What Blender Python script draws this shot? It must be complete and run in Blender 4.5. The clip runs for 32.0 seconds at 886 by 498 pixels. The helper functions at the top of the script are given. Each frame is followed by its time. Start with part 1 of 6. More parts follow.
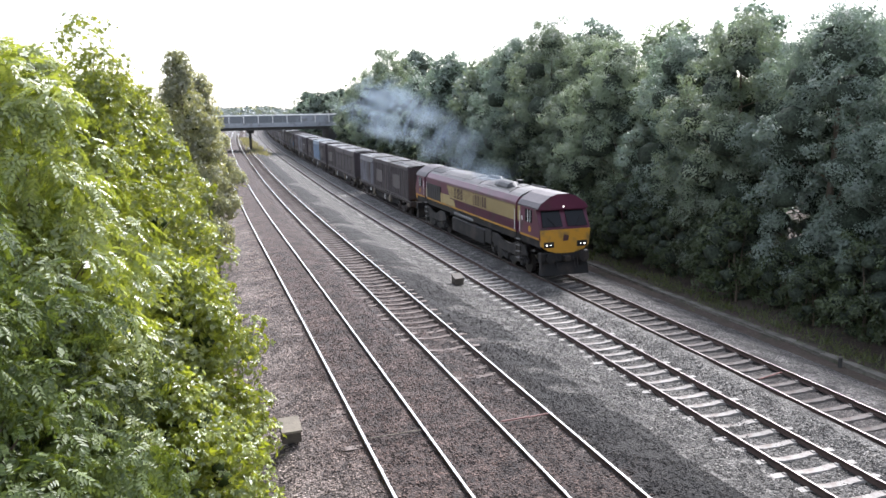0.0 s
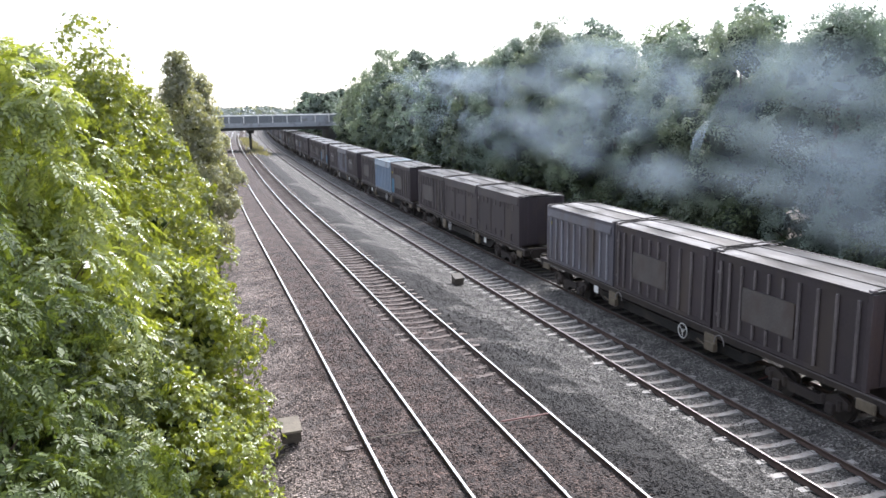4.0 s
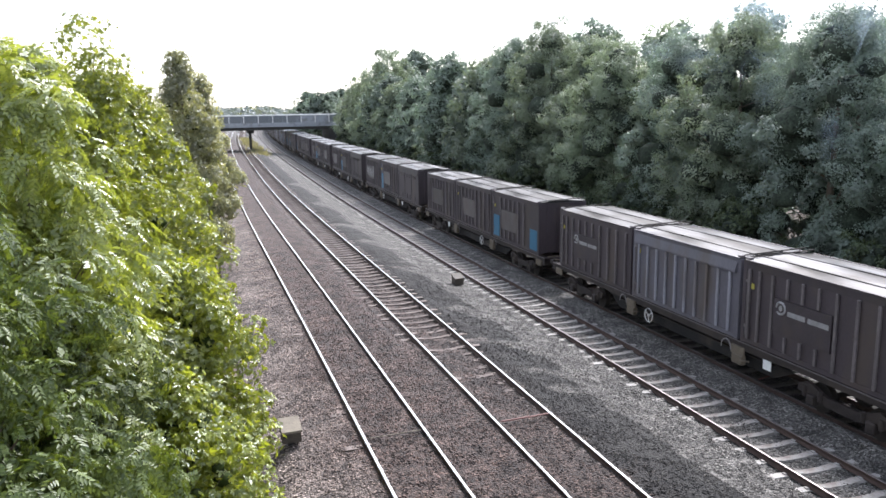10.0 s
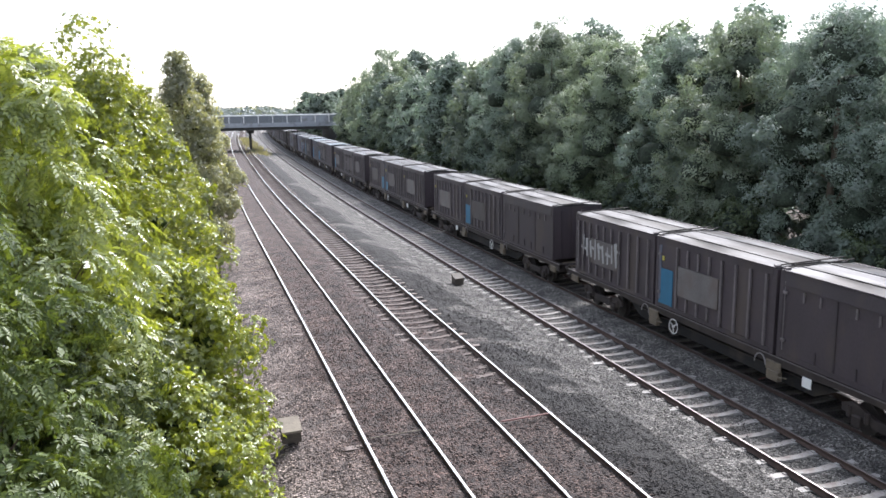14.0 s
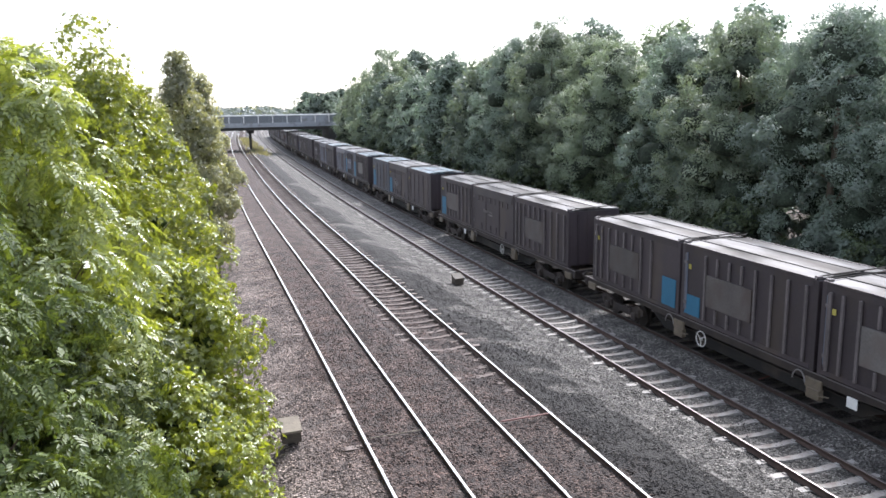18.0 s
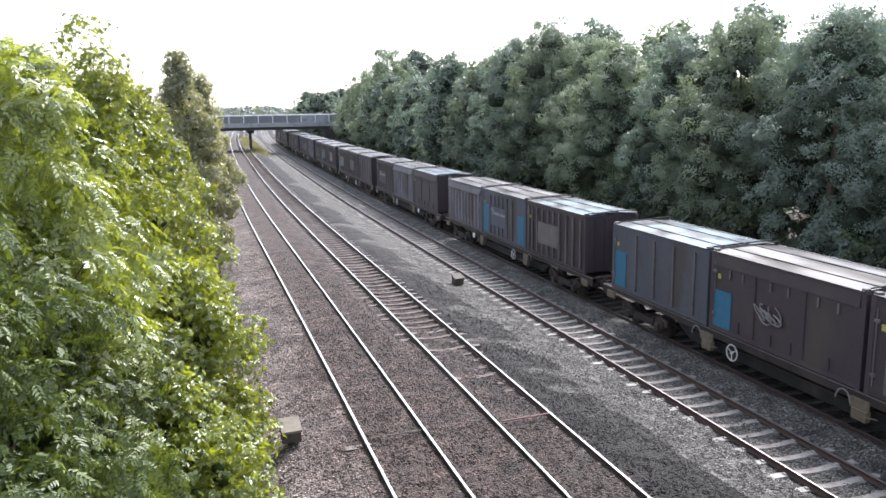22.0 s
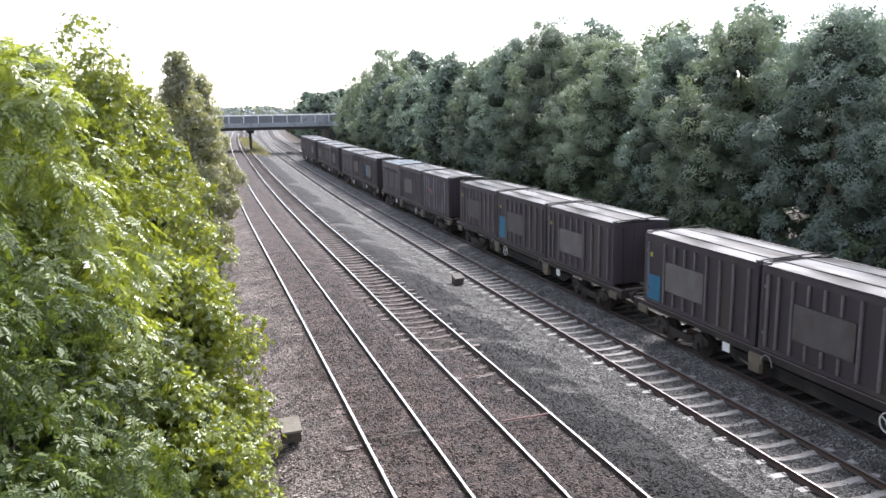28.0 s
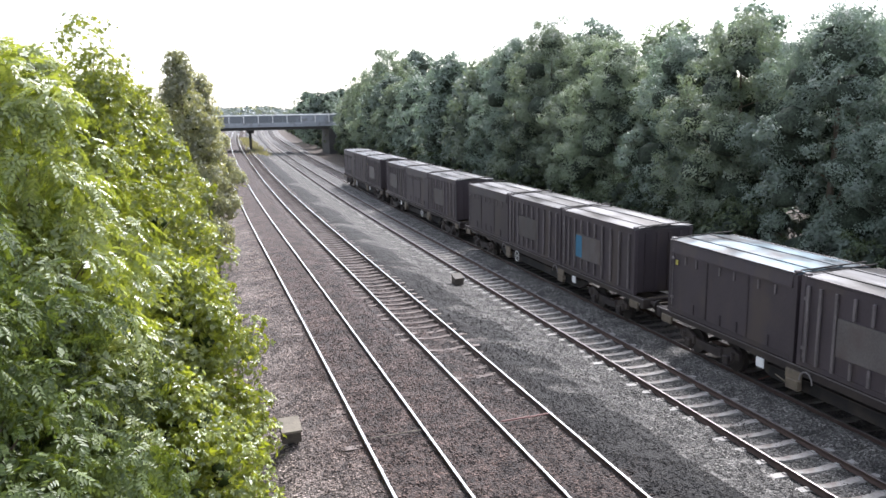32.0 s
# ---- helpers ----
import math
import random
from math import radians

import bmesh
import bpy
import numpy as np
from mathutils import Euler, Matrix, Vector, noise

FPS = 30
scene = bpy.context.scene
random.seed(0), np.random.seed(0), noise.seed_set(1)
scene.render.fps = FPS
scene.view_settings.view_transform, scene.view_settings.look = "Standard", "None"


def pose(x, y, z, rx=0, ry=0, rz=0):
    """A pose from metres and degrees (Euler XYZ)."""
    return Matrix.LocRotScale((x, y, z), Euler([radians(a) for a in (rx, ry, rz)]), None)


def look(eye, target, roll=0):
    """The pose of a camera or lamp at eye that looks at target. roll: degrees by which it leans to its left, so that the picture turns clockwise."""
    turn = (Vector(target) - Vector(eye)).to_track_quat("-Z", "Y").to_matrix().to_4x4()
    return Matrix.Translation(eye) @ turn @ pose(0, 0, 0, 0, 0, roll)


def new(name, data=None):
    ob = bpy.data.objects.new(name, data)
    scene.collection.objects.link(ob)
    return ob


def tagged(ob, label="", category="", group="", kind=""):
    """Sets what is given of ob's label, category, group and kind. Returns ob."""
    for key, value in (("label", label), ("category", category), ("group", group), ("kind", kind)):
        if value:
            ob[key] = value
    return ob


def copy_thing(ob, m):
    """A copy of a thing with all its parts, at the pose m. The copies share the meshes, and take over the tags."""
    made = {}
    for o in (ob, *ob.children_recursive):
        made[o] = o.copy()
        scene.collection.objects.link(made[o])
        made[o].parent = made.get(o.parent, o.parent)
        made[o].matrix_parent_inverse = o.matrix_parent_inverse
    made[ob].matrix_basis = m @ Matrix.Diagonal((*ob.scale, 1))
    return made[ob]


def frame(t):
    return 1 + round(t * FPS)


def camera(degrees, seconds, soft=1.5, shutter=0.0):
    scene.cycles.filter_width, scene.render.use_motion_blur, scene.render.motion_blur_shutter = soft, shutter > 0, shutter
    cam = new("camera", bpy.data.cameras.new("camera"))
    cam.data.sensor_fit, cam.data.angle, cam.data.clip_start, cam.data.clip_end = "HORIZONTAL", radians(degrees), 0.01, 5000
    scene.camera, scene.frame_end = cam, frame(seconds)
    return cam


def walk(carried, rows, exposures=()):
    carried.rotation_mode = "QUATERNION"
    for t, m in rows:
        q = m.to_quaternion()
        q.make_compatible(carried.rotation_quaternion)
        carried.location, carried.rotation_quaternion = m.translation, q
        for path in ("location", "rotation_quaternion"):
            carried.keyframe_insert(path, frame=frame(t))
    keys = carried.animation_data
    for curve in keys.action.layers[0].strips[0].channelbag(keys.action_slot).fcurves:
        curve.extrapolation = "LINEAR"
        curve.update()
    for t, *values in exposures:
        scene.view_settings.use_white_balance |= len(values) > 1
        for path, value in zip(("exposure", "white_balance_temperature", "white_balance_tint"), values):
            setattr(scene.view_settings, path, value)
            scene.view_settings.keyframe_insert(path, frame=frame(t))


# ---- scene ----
# ---------------- camera ----------------
EYE = (0.0, 0.0, 7.821)
PAN, TILT = radians(17.099), radians(10.448)
AIM = (EYE[0] + math.sin(PAN) * math.cos(TILT), EYE[1] + math.cos(PAN) * math.cos(TILT), EYE[2] - math.sin(TILT))
cam = camera(58.95, 32.0, soft=1.6)
STILL = look(EYE, AIM, -0.8545)
walk(cam, [(0.0, STILL), (32.0, STILL)])

# ---------------- world and sun ----------------
SUN_AZ, SUN_EL = radians(36), radians(47.5)
world = bpy.data.worlds.new("sky")
scene.world = world
world.use_nodes = True
wn = world.node_tree.nodes
sky = wn.new("ShaderNodeTexSky")
sky.sky_type = "NISHITA"
sky.sun_disc = False
sky.sun_elevation = SUN_EL
sky.sun_rotation = SUN_AZ
sky.air_density, sky.dust_density, sky.ozone_density = 1.2, 1.2, 1.0
wn["Background"].inputs["Strength"].default_value = 0.132
veil = wn.new("ShaderNodeHueSaturation")          # thin bright cloud takes most of the blue out
veil.inputs["Saturation"].default_value = 0.42
world.node_tree.links.new(sky.outputs["Color"], veil.inputs["Color"])
world.node_tree.links.new(veil.outputs["Color"], wn["Background"].inputs["Color"])
sun_data = bpy.data.lights.new("sun", "SUN")
sun_data.energy, sun_data.angle, sun_data.color = 3.4, radians(17), (1.0, 0.97, 0.94)
sun = new("sun", sun_data)
to_sun = Vector((math.sin(SUN_AZ) * math.cos(SUN_EL), math.cos(SUN_AZ) * math.cos(SUN_EL), math.sin(SUN_EL)))
sun.matrix_world = look(to_sun * 60, (0, 0, 0))
scene.view_settings.exposure = 1.32
scene.view_settings.use_white_balance = True
scene.view_settings.white_balance_temperature = 6150
scene.view_settings.white_balance_tint = 14

# ---------------- materials ----------------
def mat(name, base, rough=0.7, metal=0.0, spread=0.25, scale=6.0, fine=60.0, bump=0.15, stain=None, stain_amount=0.0,
        stain_scale=1.2, obj_random=0.0, spec=0.5, stretch=(1, 1, 1), fine_amount=0.5, gloss_spread=0.0):
    """A surface with variation at two scales, optional stains of another colour, and fine relief."""
    m = bpy.data.materials.new(name)
    m.use_nodes = True
    n, l = m.node_tree.nodes, m.node_tree.links
    p = n["Principled BSDF"]
    p.inputs["Roughness"].default_value = rough
    p.inputs["Metallic"].default_value = metal
    p.inputs["Specular IOR Level"].default_value = spec
    co = n.new("ShaderNodeTexCoord")
    mp = n.new("ShaderNodeMapping")
    mp.inputs["Scale"].default_value = stretch
    l.new(co.outputs["Object"], mp.inputs["Vector"])
    big, small = n.new("ShaderNodeTexNoise"), n.new("ShaderNodeTexNoise")
    big.inputs["Scale"].default_value, small.inputs["Scale"].default_value = scale, fine
    big.inputs["Detail"].default_value = 4
    l.new(mp.outputs["Vector"], big.inputs["Vector"])
    l.new(mp.outputs["Vector"], small.inputs["Vector"])
    mixv = n.new("ShaderNodeMix")
    mixv.inputs["Factor"].default_value = fine_amount
    l.new(big.outputs["Fac"], mixv.inputs[2])
    l.new(small.outputs["Fac"], mixv.inputs[3])
    ramp = n.new("ShaderNodeValToRGB")
    ramp.color_ramp.elements[0].position, ramp.color_ramp.elements[1].position = 0.3, 0.7
    ramp.color_ramp.elements[0].color = (*[c * (1 - spread) for c in base], 1)
    ramp.color_ramp.elements[1].color = (*[min(1, c * (1 + spread)) for c in base], 1)
    l.new(mixv.outputs[0], ramp.inputs["Fac"])
    colour = ramp.outputs["Color"]
    if stain:
        sn = n.new("ShaderNodeTexNoise")
        sn.inputs["Scale"].default_value, sn.inputs["Detail"].default_value = stain_scale, 6
        l.new(mp.outputs["Vector"], sn.inputs["Vector"])
        sr = n.new("ShaderNodeValToRGB")
        sr.color_ramp.elements[0].position, sr.color_ramp.elements[1].position = 0.62 - stain_amount * 0.4, 0.75 - stain_amount * 0.25
        l.new(sn.outputs["Fac"], sr.inputs["Fac"])
        mc = n.new("ShaderNodeMix")
        mc.data_type = "RGBA"
        mc.inputs[7].default_value = (*stain, 1)
        l.new(sr.outputs["Color"], mc.inputs["Factor"])
        l.new(colour, mc.inputs[6])
        colour = mc.outputs[2]
    if obj_random:
        oi, hv, mr = n.new("ShaderNodeObjectInfo"), n.new("ShaderNodeHueSaturation"), n.new("ShaderNodeMapRange")
        mr.inputs["To Min"].default_value, mr.inputs["To Max"].default_value = 1 - obj_random, 1 + obj_random
        l.new(oi.outputs["Random"], mr.inputs["Value"])
        l.new(mr.outputs["Result"], hv.inputs["Value"])
        l.new(colour, hv.inputs["Color"])
        colour = hv.outputs["Color"]
    l.new(colour, p.inputs["Base Color"])
    if gloss_spread:
        gr = n.new("ShaderNodeMapRange")
        gr.inputs["From Min"].default_value, gr.inputs["From Max"].default_value = 0.35, 0.65
        gr.inputs["To Min"].default_value, gr.inputs["To Max"].default_value = rough - gloss_spread, rough + gloss_spread
        l.new(big.outputs["Fac"], gr.inputs["Value"])
        l.new(gr.outputs["Result"], p.inputs["Roughness"])
    if bump:
        b = n.new("ShaderNodeBump")
        b.inputs["Strength"].default_value, b.inputs["Distance"].default_value = bump, 0.02
        l.new(small.outputs["Fac"], b.inputs["Height"])
        l.new(b.outputs["Normal"], p.inputs["Normal"])
    return m


def leaf_mat(name, dark, light, gloss=0.45, through_amount=0.4, sheen=0.05, glow=(1.35, 1.25, 0.45), patch=0.5):
    """Leaves: diffuse and translucent, varied leaf by leaf, with a waxy gloss."""
    m = bpy.data.materials.new(name)
    m.use_nodes = True
    n, l = m.node_tree.nodes, m.node_tree.links
    n.remove(n["Principled BSDF"])
    geo = n.new("ShaderNodeNewGeometry")
    ramp = n.new("ShaderNodeValToRGB")
    ramp.color_ramp.elements[0].color, ramp.color_ramp.elements[1].color = (*dark, 1), (*light, 1)
    co, big = n.new("ShaderNodeTexCoord"), n.new("ShaderNodeTexNoise")
    big.inputs["Scale"].default_value = 0.5
    l.new(co.outputs["Object"], big.inputs["Vector"])
    mx = n.new("ShaderNodeMix")
    mx.inputs["Factor"].default_value = patch
    l.new(geo.outputs["Random Per Island"], mx.inputs[2])
    l.new(big.outputs["Fac"], mx.inputs[3])
    l.new(mx.outputs[0], ramp.inputs["Fac"])
    oi, hv, mr = n.new("ShaderNodeObjectInfo"), n.new("ShaderNodeHueSaturation"), n.new("ShaderNodeMapRange")
    mr.inputs["To Min"].default_value, mr.inputs["To Max"].default_value = 0.8, 1.2
    l.new(oi.outputs["Random"], mr.inputs["Value"])
    l.new(mr.outputs["Result"], hv.inputs["Value"])
    l.new(ramp.outputs["Color"], hv.inputs["Color"])
    d, t, g = n.new("ShaderNodeBsdfDiffuse"), n.new("ShaderNodeBsdfTranslucent"), n.new("ShaderNodeBsdfGlossy")
    warm = n.new("ShaderNodeMix")
    warm.data_type, warm.blend_type = "RGBA", "MULTIPLY"
    warm.inputs["Factor"].default_value = 1.0
    warm.inputs[7].default_value = (*glow, 1)
    l.new(hv.outputs["Color"], d.inputs["Color"])
    l.new(hv.outputs["Color"], warm.inputs[6])
    l.new(warm.outputs[2], t.inputs["Color"])
    g.inputs["Roughness"].default_value = gloss
    s1, s2 = n.new("ShaderNodeMixShader"), n.new("ShaderNodeMixShader")
    s2.inputs[0].default_value = sheen
    s1.inputs[0].default_value = through_amount
    l.new(d.outputs[0], s1.inputs[1])
    l.new(t.outputs[0], s1.inputs[2])
    l.new(s1.outputs[0], s2.inputs[1])
    l.new(g.outputs[0], s2.inputs[2])
    l.new(s2.outputs[0], n["Material Output"].inputs["Surface"])
    return m


def ballast_mat(name="ballast_stone", loose=False):
    """Crushed stone: single stones by a cell pattern, rust-brown along the running lines, pale new stone beside, dark old heaps."""
    m = bpy.data.materials.new(name)
    m.use_nodes = True
    n, l = m.node_tree.nodes, m.node_tree.links
    p = n["Principled BSDF"]
    p.inputs["Roughness"].default_value = 0.85
    co = n.new("ShaderNodeTexCoord")
    vor = n.new("ShaderNodeTexVoronoi")
    vor.inputs["Scale"].default_value = 21.0
    l.new(co.outputs["Object"], vor.inputs["Vector"])
    sep = n.new("ShaderNodeSeparateColor")
    l.new(vor.outputs["Color"], sep.inputs["Color"])
    stone = n.new("ShaderNodeValToRGB")
    e = stone.color_ramp.elements
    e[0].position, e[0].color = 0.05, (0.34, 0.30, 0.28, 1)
    # Bed tops out darker: shade between stones is put into its colour.
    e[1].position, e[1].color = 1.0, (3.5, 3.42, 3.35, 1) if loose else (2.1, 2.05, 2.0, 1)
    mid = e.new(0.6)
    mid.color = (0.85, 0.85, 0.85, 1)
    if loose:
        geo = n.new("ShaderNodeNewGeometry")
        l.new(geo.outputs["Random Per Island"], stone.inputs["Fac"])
    else:
        l.new(sep.outputs[0], stone.inputs["Fac"])
    # bands across the line: brown on the two left tracks, grey on the rest
    xyz = n.new("ShaderNodeSeparateXYZ")
    l.new(co.outputs["Object"], xyz.inputs[0])
    wob = n.new("ShaderNodeTexNoise")
    wob.inputs["Scale"].default_value, wob.inputs["Detail"].default_value = 0.5, 5
    l.new(co.outputs["Object"], wob.inputs["Vector"])
    add = n.new("ShaderNodeMath")
    add.operation = "MULTIPLY_ADD"
    add.inputs[1].default_value = 3.0
    l.new(wob.outputs["Fac"], add.inputs[0])
    l.new(xyz.outputs[0], add.inputs[2])
    mr = n.new("ShaderNodeMapRange")
    mr.inputs["From Min"].default_value, mr.inputs["From Max"].default_value = 0.0, 22.0
    l.new(add.outputs[0], mr.inputs["Value"])
    band = n.new("ShaderNodeValToRGB")
    b = band.color_ramp.elements
    b[0].position, b[0].color = 0.13, (0.18, 0.15, 0.132, 1)
    b[1].position, b[1].color = 0.22, (0.069, 0.046, 0.038, 1)
    for pos, c in ((0.43, (0.046, 0.032, 0.0265)), (0.49, (0.074, 0.070, 0.063)), (0.56, (0.098, 0.094, 0.086)), (0.66, (0.104, 0.100, 0.092)),
                   (0.775, (0.128, 0.124, 0.115)), (0.80, (0.062, 0.056, 0.052)), (0.85, (0.062, 0.056, 0.052)), (0.872, (0.14, 0.134, 0.127)), (0.945, (0.125, 0.118, 0.11))):
        el = b.new(pos)
        el.color = (*c, 1)
    l.new(mr.outputs[0], band.inputs["Fac"])
    mul = n.new("ShaderNodeMix")
    mul.data_type, mul.blend_type = "RGBA", "MULTIPLY"
    mul.inputs["Factor"].default_value = 1.0
    l.new(band.outputs["Color"], mul.inputs[6])
    l.new(stone.outputs["Color"], mul.inputs[7])
    # old dark heaps of fines in the wide space
    hp = n.new("ShaderNodeAttribute")
    hp.attribute_name = "heap"
    mh = n.new("ShaderNodeMix")
    mh.data_type, mh.blend_type = "RGBA", "MULTIPLY"
    mh.inputs[7].default_value = (0.2, 0.196, 0.19, 1)
    rag, sub, edge = n.new("ShaderNodeTexNoise"), n.new("ShaderNodeMath"), n.new("ShaderNodeMapRange")
    rag.inputs["Scale"].default_value, rag.inputs["Detail"].default_value = 1.7, 8
    l.new(co.outputs["Object"], rag.inputs["Vector"])
    sub.operation = "MULTIPLY_ADD"
    sub.inputs[1].default_value = 0.62
    l.new(hp.outputs["Fac"], sub.inputs[0])
    l.new(rag.outputs["Fac"], sub.inputs[2])
    edge.inputs["From Min"].default_value, edge.inputs["From Max"].default_value = 0.58, 0.80
    l.new(sub.outputs[0], edge.inputs["Value"])
    l.new(edge.outputs[0], mh.inputs["Factor"])
    l.new(mul.outputs[2], mh.inputs[6])
    dust, dr, dm = n.new("ShaderNodeTexNoise"), n.new("ShaderNodeMapRange"), n.new("ShaderNodeMix")
    dust.inputs["Scale"].default_value, dust.inputs["Detail"].default_value = 1.4, 9
    l.new(co.outputs["Object"], dust.inputs["Vector"])
    dr.inputs["From Min"].default_value, dr.inputs["From Max"].default_value = 0.3, 0.7
    dr.inputs["To Min"].default_value, dr.inputs["To Max"].default_value = 0.48, 1.5
    l.new(dust.outputs["Fac"], dr.inputs["Value"])
    dm.data_type, dm.blend_type = "RGBA", "MULTIPLY"
    dm.inputs["Factor"].default_value = 1.0
    l.new(mh.outputs[2], dm.inputs[6])
    l.new(dr.outputs[0], dm.inputs[7])
    l.new(dm.outputs[2], p.inputs["Base Color"])
    if loose:
        return m
    bp = n.new("ShaderNodeBump")
    bp.inputs["Strength"].default_value, bp.inputs["Distance"].default_value = 1.0, 0.05
    bp.invert = True
    l.new(vor.outputs["Distance"], bp.inputs["Height"])
    l.new(bp.outputs["Normal"], p.inputs["Normal"])
    return m


M_BALLAST = ballast_mat()
M_STONE = ballast_mat("loose_ballast_stone", True)
M_EARTH = mat("earth", (0.085, 0.062, 0.048), 0.95, spread=0.6, scale=0.9, fine=9, bump=1.0, stain=(0.045, 0.042, 0.026), stain_amount=0.35, stain_scale=0.9)
M_RAIL_TOP = mat("polished_rail_steel", (0.80, 0.79, 0.77), 0.25, 1.0, spread=0.12, scale=3, fine=40, bump=0.02)
# Rail heads of the two right tracks, darker and rougher.
M_RAIL_DULL = mat("dull_rail_steel", (0.20, 0.18, 0.17), 0.38, 1.0, spread=0.2, scale=3, fine=40, bump=0.02)
M_RAIL = mat("rusty_rail_steel", (0.075, 0.048, 0.038), 0.8, 0.2, spread=0.35, scale=4, fine=50)
M_SLEEPER = mat("sleeper_concrete", (0.30, 0.287, 0.266), 0.85, spread=0.2, scale=5, fine=40, bump=0.3, stain=(0.2, 0.17, 0.15), stain_amount=0.35, stain_scale=3, obj_random=0.18)
M_SLEEPER_DUSTY = mat("dusty_sleeper_concrete", (0.165, 0.152, 0.14), 0.9, spread=0.25, scale=5, fine=40, bump=0.3, stain=(0.11, 0.09, 0.08), stain_amount=0.4, stain_scale=3, obj_random=0.2)
M_SLEEPER_OLD = mat("rust_stained_sleeper_concrete", (0.155, 0.128, 0.114), 0.9, spread=0.3, scale=5, fine=40, bump=0.3, stain=(0.08, 0.058, 0.05), stain_amount=0.4, stain_scale=3, obj_random=0.2)
M_BRIDGE = mat("grey_bridge_paint", (0.33, 0.35, 0.38), 0.6, spread=0.15, scale=0.8, fine=20, bump=0.05, stain=(0.2, 0.2, 0.2), stain_amount=0.25, stain_scale=0.7)
M_BRIDGE_DARK = mat("dark_girder_steel", (0.05, 0.048, 0.045), 0.7, 0.2, spread=0.3, scale=1.2, fine=20)
M_RED = mat("red_painted_rod", (0.21, 0.09, 0.075), 0.6, spread=0.3, scale=8, fine=50)
M_BARK = mat("grey_brown_bark", (0.13, 0.10, 0.075), 0.95, spread=0.4, scale=4, fine=30, bump=0.7, stretch=(1, 1, 0.25))
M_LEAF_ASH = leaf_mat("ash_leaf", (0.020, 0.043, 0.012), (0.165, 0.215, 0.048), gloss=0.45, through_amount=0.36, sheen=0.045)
# Brighter copy of the ash leaf; sunlight on the tops put into its colour.
M_LEAF_ASH_SUNLIT = leaf_mat("sunlit_ash_leaf", (0.09, 0.14, 0.02), (0.42, 0.48, 0.12), gloss=0.42, through_amount=0.5, sheen=0.11)
M_LEAF_MAPLE = leaf_mat("maple_leaf", (0.07, 0.11, 0.016), (0.38, 0.43, 0.06), gloss=0.4, through_amount=0.52, sheen=0.10)
M_LEAF_WILLOW = leaf_mat("willow_leaf", (0.12, 0.15, 0.08), (0.31, 0.34, 0.20), through_amount=0.52)
M_LEAF_POPLAR = leaf_mat("poplar_leaf", (0.16, 0.175, 0.125), (0.38, 0.395, 0.29), through_amount=0.56, sheen=0.09)
# Blue of hazy air is put into these two leaf colours.
M_LEAF_DARK = leaf_mat("woodland_leaf", (0.085, 0.125, 0.102), (0.225, 0.285, 0.23), gloss=0.5, through_amount=0.46, sheen=0.10, glow=(1.15, 1.2, 0.9), patch=0.65)
M_LEAF_MID = leaf_mat("hawthorn_leaf", (0.105, 0.145, 0.10), (0.27, 0.325, 0.225), gloss=0.5, through_amount=0.5, sheen=0.10, glow=(1.2, 1.22, 0.82), patch=0.65)
# Shrub leaves darkened for the deep shade at the wood's foot.
M_LEAF_SHRUB_SHADED = leaf_mat("shaded_shrub_leaf", (0.045, 0.066, 0.032), (0.105, 0.135, 0.062), through_amount=0.2, sheen=0.05)
M_LEAF_VERGE = leaf_mat("verge_grass_blade", (0.05, 0.075, 0.022), (0.16, 0.18, 0.07), through_amount=0.3)
# Pale bluish leaf colour carries the haze of distance.
M_LEAF_FAR_HAZED = leaf_mat("hazed_far_leaf", (0.15, 0.185, 0.185), (0.23, 0.27, 0.27), through_amount=0.3)
M_GRASS = leaf_mat("dry_grass_blade", (0.24, 0.23, 0.15), (0.44, 0.42, 0.30), through_amount=0.3)

M_MAROON = mat("maroon_loco_paint", (0.10, 0.020, 0.044), 0.4, spread=0.15, scale=1.2, fine=30, bump=0.02, stain=(0.06, 0.03, 0.03), stain_amount=0.2, stain_scale=1.0)
M_GOLD = mat("gold_loco_paint", (0.40, 0.31, 0.135), 0.4, spread=0.12, scale=1.2, fine=30, bump=0.02, stain=(0.28, 0.2, 0.08), stain_amount=0.2, stain_scale=1.2)
M_YELLOW = mat("warning_yellow_paint", (0.50, 0.25, 0.022), 0.5, spread=0.15, scale=2, fine=30, bump=0.02, stain=(0.25, 0.15, 0.04), stain_amount=0.3, stain_scale=2)
M_ROOF_GREY = mat("loco_roof_grey", (0.105, 0.098, 0.10), 0.6, spread=0.25, scale=1.5, fine=25, bump=0.05, stain=(0.1, 0.1, 0.1), stain_amount=0.35, stain_scale=0.8)
M_BLACK = mat("underframe_black", (0.012, 0.011, 0.011), 0.75, 0.1, spread=0.4, scale=4, fine=30, stain=(0.045, 0.034, 0.028), stain_amount=0.3)
M_GLASS = mat("dark_cab_glass", (0.012, 0.013, 0.015), 0.08, spread=0.1, bump=0.0, spec=0.2)
M_GRILLE = mat("black_radiator_grille", (0.022, 0.022, 0.024), 0.55, 0.3, spread=0.3, scale=6, fine=80)
M_WHITE = mat("white_paint", (0.75, 0.75, 0.73), 0.55, spread=0.1, scale=4, fine=30, bump=0.03)
M_STEEL = mat("bare_wheel_steel", (0.04, 0.033, 0.029), 0.6, 0.3, spread=0.3, scale=6, fine=40)
M_LAMP = bpy.data.materials.new("lit_headlamp")
M_LAMP.use_nodes = True
M_LAMP.node_tree.nodes["Principled BSDF"].inputs["Emission Color"].default_value = (1, 0.96, 0.85, 1)
M_LAMP.node_tree.nodes["Principled BSDF"].inputs["Emission Strength"].default_value = 1.6

